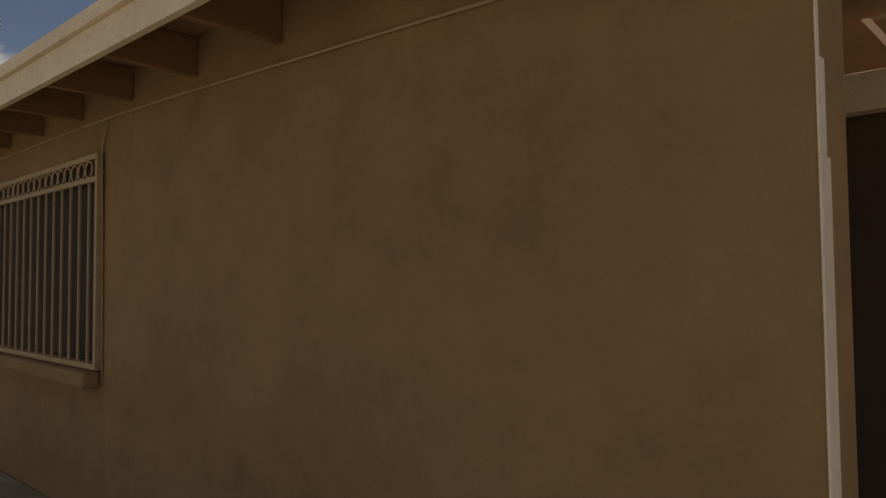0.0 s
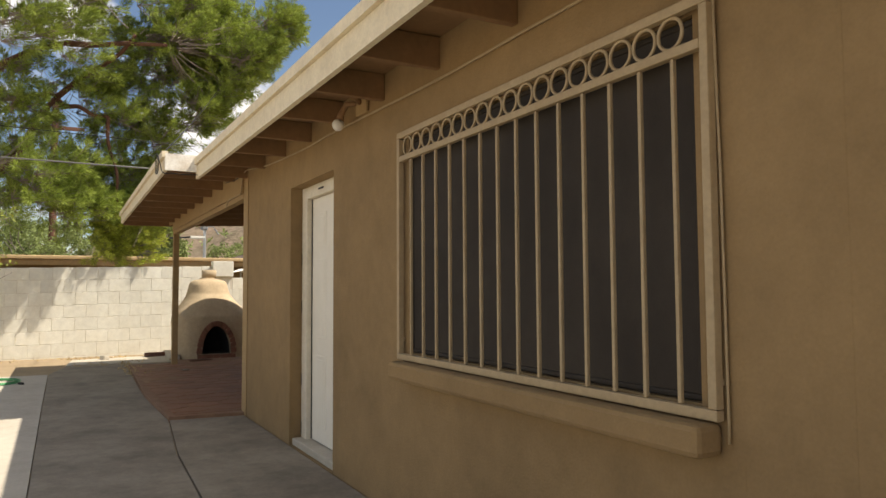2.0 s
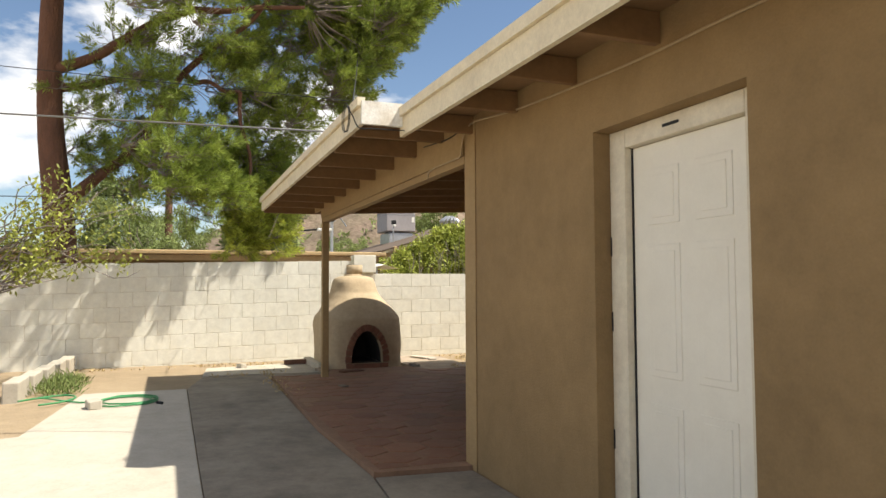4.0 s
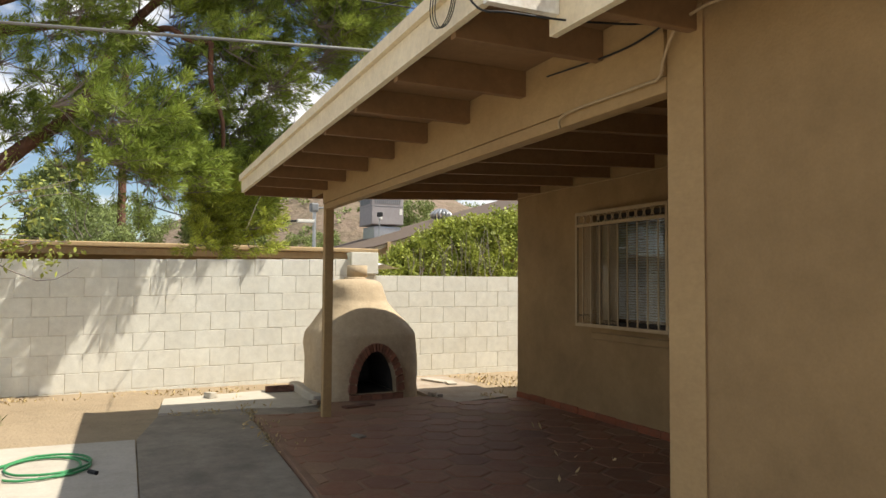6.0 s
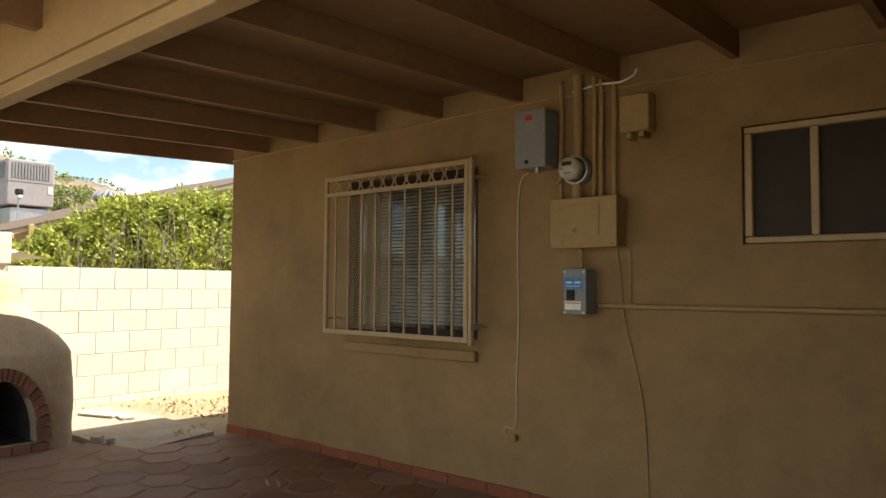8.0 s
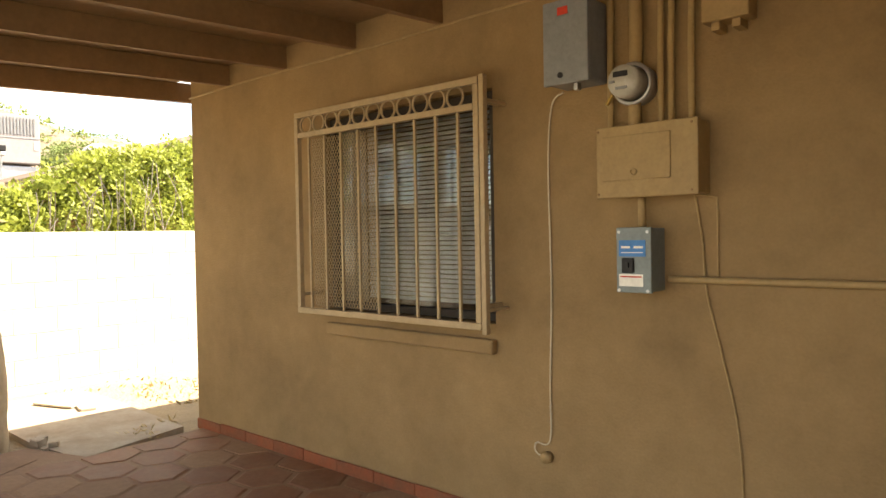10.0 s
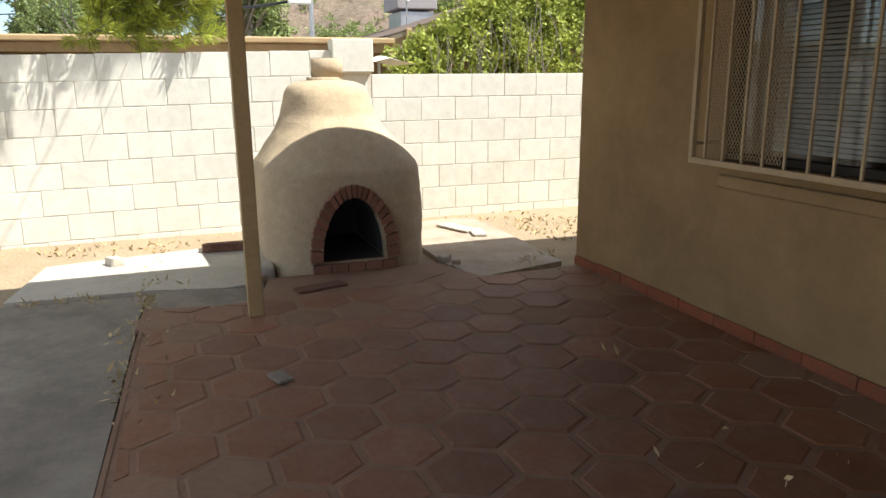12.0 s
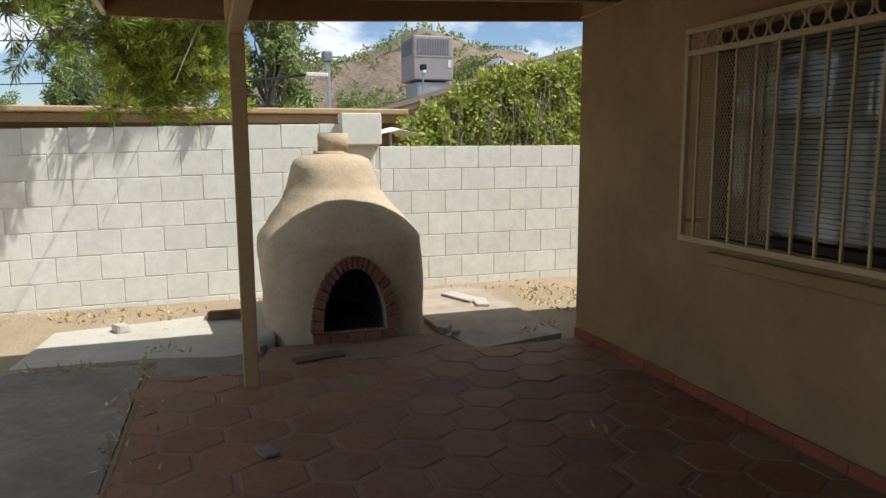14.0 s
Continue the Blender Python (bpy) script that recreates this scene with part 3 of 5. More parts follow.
part("mesh", mesh_screen(-11.80, -11.305, 0.96, 1.87, 4.43, 0.021), GRILLE, win2, "tan expanded metal mesh")
part("curtain", Build().box(-11.755, -11.56, 4.61, 4.615, 0.977, 1.943), mat("brown_curtain", (0.16, 0.13, 0.095), 0.9, second=(0.30, 0.27, 0.22), scale=7, fine=40, bump=0.4, stretch=(3, 1, 0.6)), win2, "dim brown curtain")
part("window_sill", Build().bevel(-11.77, -10.61, 4.475, 4.519, 0.795, 0.862, 0.010), STUCCO, win2, "stucco sill")
blind = thing("blind", (-11.0, 4.64, 0.98), "grey venetian blind hanging behind the glass", "blind")
slat_b = Build().box(-0.555, 0.335, -0.0008, 0.0008, -0.0105, 0.0105)
slat_me = to_mesh("slat", slat_b, BLIND, (0, 0, 0), False)
for i in range(40):
    ob = new("slat", slat_me)
    ob.location = (0.0, -0.02, 0.03 + i * 0.0236)
    ob.rotation_euler = (radians(-32), 0, 0)
    ob.parent = blind

win3 = thing("window_3", (-8.75, 4.6, 1.47), "small beige-framed window with a dark screen", "window", kind="structure")
part("window_frame", Build().bevel(-9.055, -8.455, 4.535, 4.585, 1.465, 1.495).bevel(-9.055, -8.455, 4.535, 4.585, 1.985, 2.015)
     .bevel(-9.055, -9.02, 4.535, 4.585, 1.497, 1.983).bevel(-8.77, -8.735, 4.535, 4.585, 1.497, 1.983), GRILLE, win3, "beige metal frame")
part("screen", Build().box(-9.02, -8.455, 4.565, 4.57, 1.497, 1.983), SCREEN, win3, "dark insect screen")

# ---- electrical things on the patio wall ----
WY = 4.518
box_t = thing("terminal_box", (-10.14, 4.5, 1.9), "grey steel terminal box with red sticker on the wall", "electrical box")
part("body", Build().bevel(-10.235, -10.045, 4.37, WY, 1.915, 2.23, 0.012), GREY, box_t)
part("cover", Build().bevel(-10.24, -10.04, 4.355, 4.372, 1.91, 2.235, 0.006), GREY, box_t)
part("sticker", Build().box(-10.17, -10.125, 4.352, 4.3552, 2.175, 2.205), RED, box_t, "red sticker")
part("knockout", Build().tube([(-10.16, 4.355, 1.945), (-10.16, 4.348, 1.945)], 0.011, 12), BLACK, box_t)
part("hasp", Build().bevel(-10.12, -10.10, 4.38, 4.41, 1.885, 1.914, 0.004), STEEL, box_t)

meter = thing("electric_meter", (-9.91, 4.5, 1.8), "round glass electric meter with conduit above and below", "meter")
MX, MZ = -9.91, 1.888
part("socket", Build().tube([(MX, WY, MZ), (MX, 4.45, MZ)], 0.074, 28), STEEL, meter, "steel ring socket", True)
part("ring", Build().ring((MX, 4.45, MZ), 0.073, 0.008, "y", 32), STEEL, meter, "", True)
part("dome", Build().tube([(MX, 4.45, MZ), (MX, 4.39, MZ), (MX, 4.372, MZ)], 0.067, 28, 0.058), mat("meter_face", (0.42, 0.40, 0.34), 0.15, second=(0.34, 0.32, 0.27), scale=10, bump=0.0, spec=0.6), meter, "pale dial under glass", True)
part("display", Build().box(MX - 0.035, MX + 0.022, 4.368, 4.3715, MZ + 0.016, MZ + 0.036), BLACK, meter, "dark number display")
part("nameplate", Build().box(MX - 0.025, MX + 0.02, 4.368, 4.3715, MZ - 0.03, MZ - 0.02).box(MX - 0.05, MX - 0.03, 4.368, 4.3715, MZ - 0.005, MZ + 0.005), GREY, meter)
part("seal", Build().tube([(-9.98, 4.43, 1.85), (-10.0, 4.42, 1.815)], 0.008, 8), mat("brass", (0.5, 0.34, 0.1), 0.4, metal=0.7, bump=0.0), meter, "brass seal tag")

panel = thing("electrical_cabinet", (-9.84, 4.5, 1.47), "wide tan painted breaker cabinet on the wall", "electrical panel")
part("body", Build().bevel(-10.025, -9.645, 4.41, WY, 1.468, 1.723, 0.004), TAN_METAL, panel)
part("cover", Build().bevel(-10.03, -9.638, 4.39, 4.409, 1.462, 1.728, 0.005), TAN_METAL, panel)
part("door", Build().bevel(-10.0, -9.735, 4.383, 4.3895, 1.525, 1.69, 0.003), TAN_METAL, panel)
part("latch", Build().ring((-9.875, 4.380, 1.555), 0.011, 0.004, "y", 16), TAN_METAL, panel)
for px in (-10.02, -9.66):
    for pz in (1.478, 1.712):
        part("screw", Build().tube([(px, 4.39, pz), (px, 4.386, pz)], 0.004, 8), RAFTER, panel)

sw = thing("breaker_box", (-9.87, 4.5, 1.12), "blue-grey breaker box with blue and white labels", "electrical box")
part("body", Build().bevel(-9.948, -9.818, 4.41, WY, 1.115, 1.348, 0.004), GREEN_GREY, sw)
part("cover", Build().bevel(-9.952, -9.814, 4.392, 4.409, 1.111, 1.352, 0.004), GREEN_GREY, sw)
part("blue_label", Build().box(-9.940, -9.835, 4.3895, 4.3918, 1.245, 1.305), BLUE, sw, "blue printed label")
part("label_text", Build().box(-9.930, -9.895, 4.3880, 4.3893, 1.275, 1.283).box(-9.880, -9.845, 4.3880, 4.3893, 1.275, 1.283)
     .box(-9.930, -9.845, 4.3880, 4.3893, 1.258, 1.261), WHITE, sw, "unreadable white print")
part("breaker", Build().bevel(-9.925, -9.880, 4.3800, 4.3918, 1.185, 1.240, 0.003).box(-9.910, -9.895, 4.3720, 4.3800, 1.205, 1.222), BLACK, sw, "black breaker switch")
part("white_label", Build().box(-9.940, -9.845, 4.3895, 4.3918, 1.135, 1.180), WHITE, sw, "white notice label")
part("notice_print", Build().box(-9.935, -9.850, 4.3880, 4.3893, 1.168, 1.173), RED, sw, "unreadable red print")
for px in (-9.940, -9.827):
    for pz in (1.120, 1.335):
        part("screw", Build().tube([(px, 4.3920, pz), (px, 4.3880, pz)], 0.006, 8), STEEL, sw)

jbox = thing("junction_box", (-9.55, 4.5, 2.02), "tan painted junction box high on the wall", "electrical box")
part("body", Build().bevel(-9.64, -9.48, 4.43, WY, 2.05, 2.24, 0.006), TAN_METAL, jbox)
part("clamp", Build().bevel(-9.61, -9.58, 4.44, WY, 2.02, 2.049, 0.004), TAN_METAL, jbox)
part("clamp", Build().bevel(-9.54, -9.51, 4.44, WY, 2.02, 2.049, 0.004), TAN_METAL, jbox)


def conduit(name, pts, r, material, label, n=6):
    solo(name, Build().tube(spline(pts, n), r, 8), material, pts[0], label, "conduit" if r > 0.008 else "cable", smooth=True)


conduit("conduit", [(-9.91, 4.485, 1.95), (-9.91, 4.485, 2.2), (-9.91, 4.485, 2.42)], 0.027, TAN_METAL, "thick tan painted conduit above the meter")
conduit("conduit", [(-9.91, 4.47, 1.82), (-9.91, 4.47, 1.728)], 0.026, TAN_METAL, "short tan conduit between meter and cabinet")
conduit("conduit", [(-9.88, 4.46, 1.462), (-9.88, 4.46, 1.352)], 0.016, TAN_METAL, "short tan conduit between the two boxes")
for cx, top in ((-10.02, 2.40), (-9.815, 2.40), (-9.775, 2.38), (-9.70, 2.40)):
    conduit("conduit", [(cx, 4.49, 1.727), (cx, 4.49, 2.0), (cx + 0.004, 4.49, 2.2), (cx, 4.49, top)], 0.013, TAN_METAL, "thin tan painted conduit above the cabinet")
conduit("conduit", [(-9.795, 4.50, 1.158), (-9.3, 4.50, 1.158), (-8.46, 4.50, 1.160)], 0.013, TAN_METAL, "thin horizontal tan conduit along the wall")
conduit("cable", [(-10.24, 4.50, 1.91), (-10.305, 4.512, 1.86), (-10.325, 4.512, 1.6), (-10.318, 4.512, 1.1), (-10.33, 4.512, 0.7), (-10.33, 4.505, 0.46), (-10.395, 4.50, 0.44), (-10.40, 4.50, 0.40), (-10.35, 4.50, 0.38)], 0.0038, CABLE, "thin white cable running down the wall")
conduit("cable", [(-9.70, 4.512, 1.466), (-9.675, 4.513, 1.3), (-9.66, 4.513, 1.11), (-9.61, 4.513, 0.9), (-9.55, 4.513, 0.6), (-9.53, 4.513, 0.13)], 0.0045, TAN_METAL, "thin loose tan cable down the wall")
conduit("cable", [(-9.70, 4.512, 1.464), (-9.63, 4.512, 1.455), (-9.62, 4.512, 1.42), (-9.62, 4.512, 1.16)], 0.0035, TAN_METAL, "thin tan wire beside the cabinet")
conduit("cable", [(-13.24, 4.508, 2.30), (-12.4, 4.508, 2.315), (-11.4, 4.508, 2.31), (-10.5, 4.508, 2.325), (-9.6, 4.508, 2.31), (-8.47, 4.508, 2.30)], 0.007, TAN_METAL, "tan cable stapled along the top of the wall")
conduit("cable", [(-9.95, 4.50, 2.33), (-9.8, 4.49, 2.345), (-9.66, 4.47, 2.33), (-9.58, 4.46, 2.345), (-9.56, 4.47, 2.38)], 0.006, WHITE, "loop of pale cable under the roof")
solo("outlet", Build().tube([(-10.345, WY, 0.385), (-10.345, 4.485, 0.385)], 0.024, 14), TAN_METAL, (-10.345, 4.5, 0.385), "small round cable outlet on the wall", "outlet", smooth=True)

# ---- cable and floodlight on the front wall ----
conduit("cable", [(0.9, 2.124, 2.0), (-0.7, 2.124, 2.065), (-2.1, 2.124, 2.115), (-3.3, 2.124, 2.128), (-4.1, 2.124, 2.128), (-5.5, 2.124, 2.165), (-6.2, 2.124, 2.17), (-7.2, 2.124, 2.215), (-7.7, 2.12, 2.262), (-7.87, 2.10, 2.268), (-8.0, 2.10, 2.235), (-8.06, 2.10, 2.15), (-8.09, 2.10, 2.082), (-8.2, 2.106, 2.080), (-8.69, 2.106, 2.080), (-8.73, 2.10, 2.02)], 0.006, GRILLE, "tan cable looping along the wall under the eave", 10)
flood = thing("floodlight", (-5.1, 2.11, 2.16), "twin-socket floodlight with one round white bulb", "outdoor light")
part("plate", Build().bevel(-5.12, -4.95, 2.113, 2.133, 2.175, 2.30, 0.01), PAINT_TAN, flood)
part("socket", Build().tube([(-5.04, 2.113, 2.24), (-5.0, 2.07, 2.26), (-4.97, 2.03, 2.27)], 0.014, 12, 0.026), RAFTER, flood, "empty lamp socket", True)
part("socket", Build().tube([(-5.10, 2.113, 2.25), (-5.16, 2.075, 2.255), (-5.19, 2.05, 2.20), (-5.195, 2.045, 2.17)], 0.014, 12, 0.022), RAFTER, flood, "", True)
bb = bmesh.new()
bmesh.ops.create_uvsphere(bb, u_segments=16, v_segments=10, radius=0.036, matrix=Matrix.Translation((-5.20, 2.035, 2.135)))
part("bulb", Build().mesh(bb), WHITE, flood, "round white glass bulb", True)
# wire down from the cable beside the window
conduit("cable", [(-2.47, 2.125, 2.11), (-2.50, 2.125, 2.03), (-2.515, 2.12, 1.93), (-2.51, 2.125, 1.4), (-2.505, 2.125, 0.75)], 0.004, GRILLE, "thin tan wire down beside the grille", 6)

# ---- fireplace ----
kiva = thing("fireplace", (-14.1, 2.94, 0.0), "sand-coloured adobe beehive fireplace with a brick arch", "fireplace")


def kiva_ring(z, xf, xb, y0, y1, p, n=40):
    cx, cy, a, b = (xf + xb) / 2, (y0 + y1) / 2, abs(xf - xb) / 2, (y1 - y0) / 2
    out = []
    for k in range(n):
        t = 2 * math.pi * k / n
        c, s = math.cos(t), math.sin(t)
        out.append(Vector((cx + a * math.copysign(abs(c) ** (2 / p), c), cy + b * math.copysign(abs(s) ** (2 / p), s), z)))
    return out


PROFILE = [(-0.05, -13.60, -14.85, 2.335, 3.55, 3.6), (0.25, -13.61, -14.85, 2.335, 3.555, 3.6), (0.50, -13.615, -14.85, 2.33, 3.56, 3.5), (0.62, -13.63, -14.85, 2.33, 3.56, 3.3),
           (0.72, -13.655, -14.84, 2.338, 3.556, 3.2), (0.765, -13.69, -14.83, 2.358, 3.54, 3.0), (0.80, -13.715, -14.83, 2.385, 3.512, 2.8), (0.86, -13.76, -14.82, 2.425, 3.465, 2.6), (0.94, -13.83, -14.80, 2.478, 3.403, 2.4), (1.02, -13.90, -14.78, 2.525, 3.345, 2.3),
           (1.10, -13.965, -14.76, 2.558, 3.295, 2.3), (1.20, -14.01, -14.74, 2.583, 3.255, 2.4), (1.27, -14.035, -14.72, 2.60, 3.235, 2.5), (1.32, -14.07, -14.69, 2.63, 3.20, 2.5), (1.35, -14.13, -14.64, 2.69, 3.14, 2.3), (1.365, -14.24, -14.54, 2.79, 3.05, 2)]
kb = Build()
N = 72
dense = []
for lo_row, hi_row in zip(PROFILE, PROFILE[1:]):
    steps = max(1, round((hi_row[0] - lo_row[0]) / 0.025))
    dense += [[p + (q - p) * k / steps for p, q in zip(lo_row, hi_row)] for k in range(steps)]
rings = [kiva_ring(*row, n=N) for row in dense + [list(PROFILE[-1])]]
kv, kf = [], []
for ring in rings:
    for q in ring:
        d = noise.noise(q * 2.4) * 0.030 + noise.noise(q * 7) * 0.012 + noise.noise(q * 21) * 0.004
        c = Vector((-14.3, 2.94, q.z))
        kv.append(q + (q - c).normalized() * d)
for i in range(len(rings) - 1):
    for j in range(N):
        kf.append((i * N + j, i * N + (j + 1) % N, (i + 1) * N + (j + 1) % N, (i + 1) * N + j))
kf += [tuple(range(N - 1, -1, -1)), tuple((len(rings) - 1) * N + j for j in range(N))]
kb.add(kv, kf)


def arch(hw, h, z0, n=14):
    """A pointed-round arch outline, from foot to foot, as (y, z) about y = 0."""
    out = []
    for k in range(n + 1):
        t = math.pi * k / n
        out.append((hw * math.cos(t) * (1 - 0.10 * math.sin(t)), z0 + h * math.sin(t) ** 0.80))
    return out


AY = 2.94
hole = Build().prism([(AY + y, z) for y, z in arch(0.235, 0.46, 0.10)], "x", -14.55, -13.3)
tmp = [bpy.data.objects.new("tmp", to_mesh("tmp", b, ADOBE, (0, 0, 0), False)) for b in (kb, hole)]
for o in tmp:
    scene.collection.objects.link(o)
md = tmp[0].modifiers.new("cut", "BOOLEAN")
md.operation, md.object, md.solver = "DIFFERENCE", tmp[1], "EXACT"
cut = bpy.data.meshes.new_from_object(tmp[0].evaluated_get(bpy.context.evaluated_depsgraph_get()))
body = Build().add([p.co[:] for p in cut.vertices], [tuple(f.vertices) for f in cut.polygons])
for o in tmp:
    bpy.data.objects.remove(o)
part("body", body, ADOBE, kiva, "", True).data.set_sharp_from_angle(angle=radians(40))
lin = Build()
oa = arch(0.232, 0.455, 0.103)
lin.add([(xx, AY + y, z) for xx in (-13.72, -14.54) for y, z in oa], [(i, i + 1, len(oa) + i + 1, len(oa) + i) for i in range(len(oa) - 1)])
lin.add([(-14.54, AY + y, z) for y, z in oa], [tuple(range(len(oa)))])
lin.box(-14.54, -13.66, AY - 0.22, AY + 0.22, 0.09, 0.105)
part("firebox", lin, SOOT, kiva, "soot-black firebox")
mo = arch(0.318, 0.54, 0.10)
mi = arch(0.236, 0.458, 0.10)
part("arch_mortar", Build().prism([(AY + y, z) for y, z in mo] + [(AY + y, z) for y, z in reversed(mi)], "x", -13.74, -13.61), GROUT, kiva, "dusty mortar of the arch")
n_b = 21
for i in range(n_b):
    t0, t1 = (i + 0.14) / n_b, (i + 0.86) / n_b
    def on(tt, hw, h):
        t = math.pi * tt
        return (AY + hw * math.cos(t) * (1 - 0.10 * math.sin(t)), 0.10 + h * math.sin(t) ** 0.80)
    quad = [on(t0, 0.238, 0.462), on(t0, 0.325, 0.548), on(t1, 0.325, 0.548), on(t1, 0.238, 0.462)]
    part("brick", Build().prism(quad, "x", -13.74, -13.585 + 0.007 * (i % 3)), BRICK, kiva)
for i in range(5):
    y = AY - 0.31 + i * 0.124
    part("brick", Build().bevel(-13.80, -13.575 + 0.004 * (i % 2), y + 0.004, y + 0.12, 0.0, 0.095, 0.004), BRICK, kiva)
pot = part("chimney_pot", Build().tube([(-14.36, 2.91, 1.33), (-14.36, 2.91, 1.385)], 0.135, 24).tube([(-14.36, 2.935, 1.386), (-14.36, 2.935, 1.525)], 0.122, 24), ADOBE, kiva, "short clay chimney pot", True)
part("flue", Build().tube([(-14.36, 2.93, 1.5255), (-14.36, 2.93, 1.5275)], 0.10, 20), SOOT, pot, "dark flue opening")
part("plinth", Build().bevel(-13.70, -14.9, 2.25, 2.38, -0.03, 0.10, 0.02), CONCRETE, kiva, "rough concrete footing")

part("hearth", Build().prism([(-13.60, 2.56), (-13.60, 3.34), (-13.30, 3.50), (-13.12, 3.2), (-13.15, 2.62)], "z", 0.0, 0.034), GROUT, kiva, "reddish mortar hearth")
# ---- plants ----
rng = np.random.default_rng(7)


def leaves(clusters, length, width, droop=0.0, up=0.2):
    """Many small pointed leaves round cluster centres: rows of (centre, radii, count)."""
    vs, fs, o = [], [], 0
    for c, r, n in clusters:
        d = rng.normal(size=(n, 3))
        d /= np.linalg.norm(d, axis=1)[:, None]
        p = np.array(c) + d * np.array(r) * (rng.random((n, 1)) ** 0.45)
        a = d * 0.45 + rng.normal(size=(n, 3)) * 0.6 + np.array((0, 0, up - droop))
        a /= np.linalg.norm(a, axis=1)[:, None]
        s = np.cross(a, rng.normal(size=(n, 3)))
        s /= np.linalg.norm(s, axis=1)[:, None]
        ln = length * (0.6 + 0.8 * rng.random((n, 1)))
        wd = width * (0.7 + 0.6 * rng.random((n, 1)))
        quad = np.stack([p, p + a * ln * 0.45 + s * wd, p + a * ln, p + a * ln * 0.45 - s * wd], axis=1)
        vs.append(quad.reshape(-1, 3))
        fs.append(o + np.arange(4 * n).reshape(n, 4))
        o += 4 * n
    b = Build()
    b.v, b.f = np.concatenate(vs).tolist(), np.concatenate(fs).tolist()
    return b


def bumpy(a, b, r, bends=4, amp=0.12):
    a, b = Vector(a), Vector(b)
    pts = [a]
    for i in range(1, bends):
        t = i / bends
        pts.append(a.lerp(b, t) + Vector(rng.normal(size=3)) * amp * (b - a).length * 0.25)
    return spline(pts + [b], 3)


# pine beyond the block wall
pine = thing("pine_tree", (-16.5, -1.3, 0.0), "tall pine with reddish trunk and drooping needle clumps", "tree")
tk = Build()
tk.tube(spline([(-16.5, -1.25, -0.05), (-16.5, -1.33, 1.5), (-16.5, -1.44, 2.8), (-16.5, -1.53, 3.6), (-16.45, -1.57, 4.7), (-16.3, -1.5, 6.4), (-16.1, -1.2, 8.4)], 4), 0.26, 12, 0.14)
part("trunk", tk, BARK, pine, "reddish brown bark", True)
limbs = [((-16.5, -1.40, 2.5), (-16.4, -0.15, 3.72), 0.125), ((-16.4, -0.15, 3.72), (-15.9, 0.45, 4.7), 0.09), ((-15.9, 0.45, 4.7), (-15.4, 1.3, 4.35), 0.05), ((-15.9, 0.45, 4.7), (-15.0, 1.7, 5.8), 0.06),
         ((-16.45, -1.55, 4.7), (-15.4, 0.6, 5.6), 0.10), ((-15.4, 0.6, 5.6), (-14.7, 2.2, 5.6), 0.06), ((-16.3, -1.5, 6.3), (-15.0, 1.6, 7.2), 0.09), ((-15.4, 1.3, 4.35), (-15.6, 1.5, 2.5), 0.035),
         ((-16.2, -1.3, 6.9), (-16.4, 1.2, 8.2), 0.07), ((-16.45, -1.55, 4.4), (-17.6, 0.4, 5.2), 0.08)]
for a, b, r in limbs:
    part("limb", Build().tube(bumpy(a, b, r), r, 8, r * 0.5), BARK, pine, "", True)


def needles(tufts, length, width):
    """Bottlebrush tufts of needles: rows of (foot, axis, count); the needles lean towards the tuft's tip."""
    vs, fs, o = [], [], 0
    for foot, axis, n in tufts:
        axis = np.array(axis)
        ln = np.linalg.norm(axis)
        d = axis / ln
        t = rng.random((n, 1)) ** 0.8
        side = np.cross(d, rng.normal(size=(n, 3)))
        side /= np.linalg.norm(side, axis=1)[:, None]
        p = np.array(foot) + axis * t + side * 0.01
        a = side * 0.9 + d * (0.45 + 0.9 * t) + rng.normal(size=(n, 3)) * 0.28 + np.array((0, 0, 0.12))
        a /= np.linalg.norm(a, axis=1)[:, None]
        w = np.cross(a, rng.normal(size=(n, 3)))
        w /= np.linalg.norm(w, axis=1)[:, None]
        le = length * (0.65 + 0.6 * rng.random((n, 1)))
        wd = width * (0.8 + 0.5 * rng.random((n, 1)))
        vs.append(np.stack([p - w * wd * 0.5, p + a * le * 0.6 + w * wd, p + a * le, p + a * le * 0.6 - w * wd], axis=1).reshape(-1, 3))
        fs.append(o + np.arange(4 * n).reshape(n, 4))
        o += 4 * n
    b = Build()
    b.v, b.f = np.concatenate(vs).tolist(), np.concatenate(fs).tolist()
    return b


def bough(c, r, n, count, store, sticks):
    """A fan of tufts on twigs that spread from an inner point out towards the light and the tips."""
    c = Vector(c)
    hub = c - Vector((0.25 * r, 0.4 * r, 0.25 * r))
    for _ in range(n):
        d = Vector(rng.normal(size=3)) * Vector((1.0, 1.0, 0.55)) + Vector((0.25, 0.35, -0.10))
        tip = c + d.normalized() * r * (0.35 + 0.75 * rng.random())
        way = (tip - hub).normalized() + Vector((0, 0, -0.12 + 0.35 * rng.random()))
        axis = way.normalized() * (0.17 + 0.16 * rng.random())
        store.append((tip[:], axis[:], count))
        sticks.tube([hub, hub.lerp(tip, 0.55) - Vector((0, 0, 0.05 * r)), tip, tip + axis * 0.8], 0.008, 4, 0.0025)


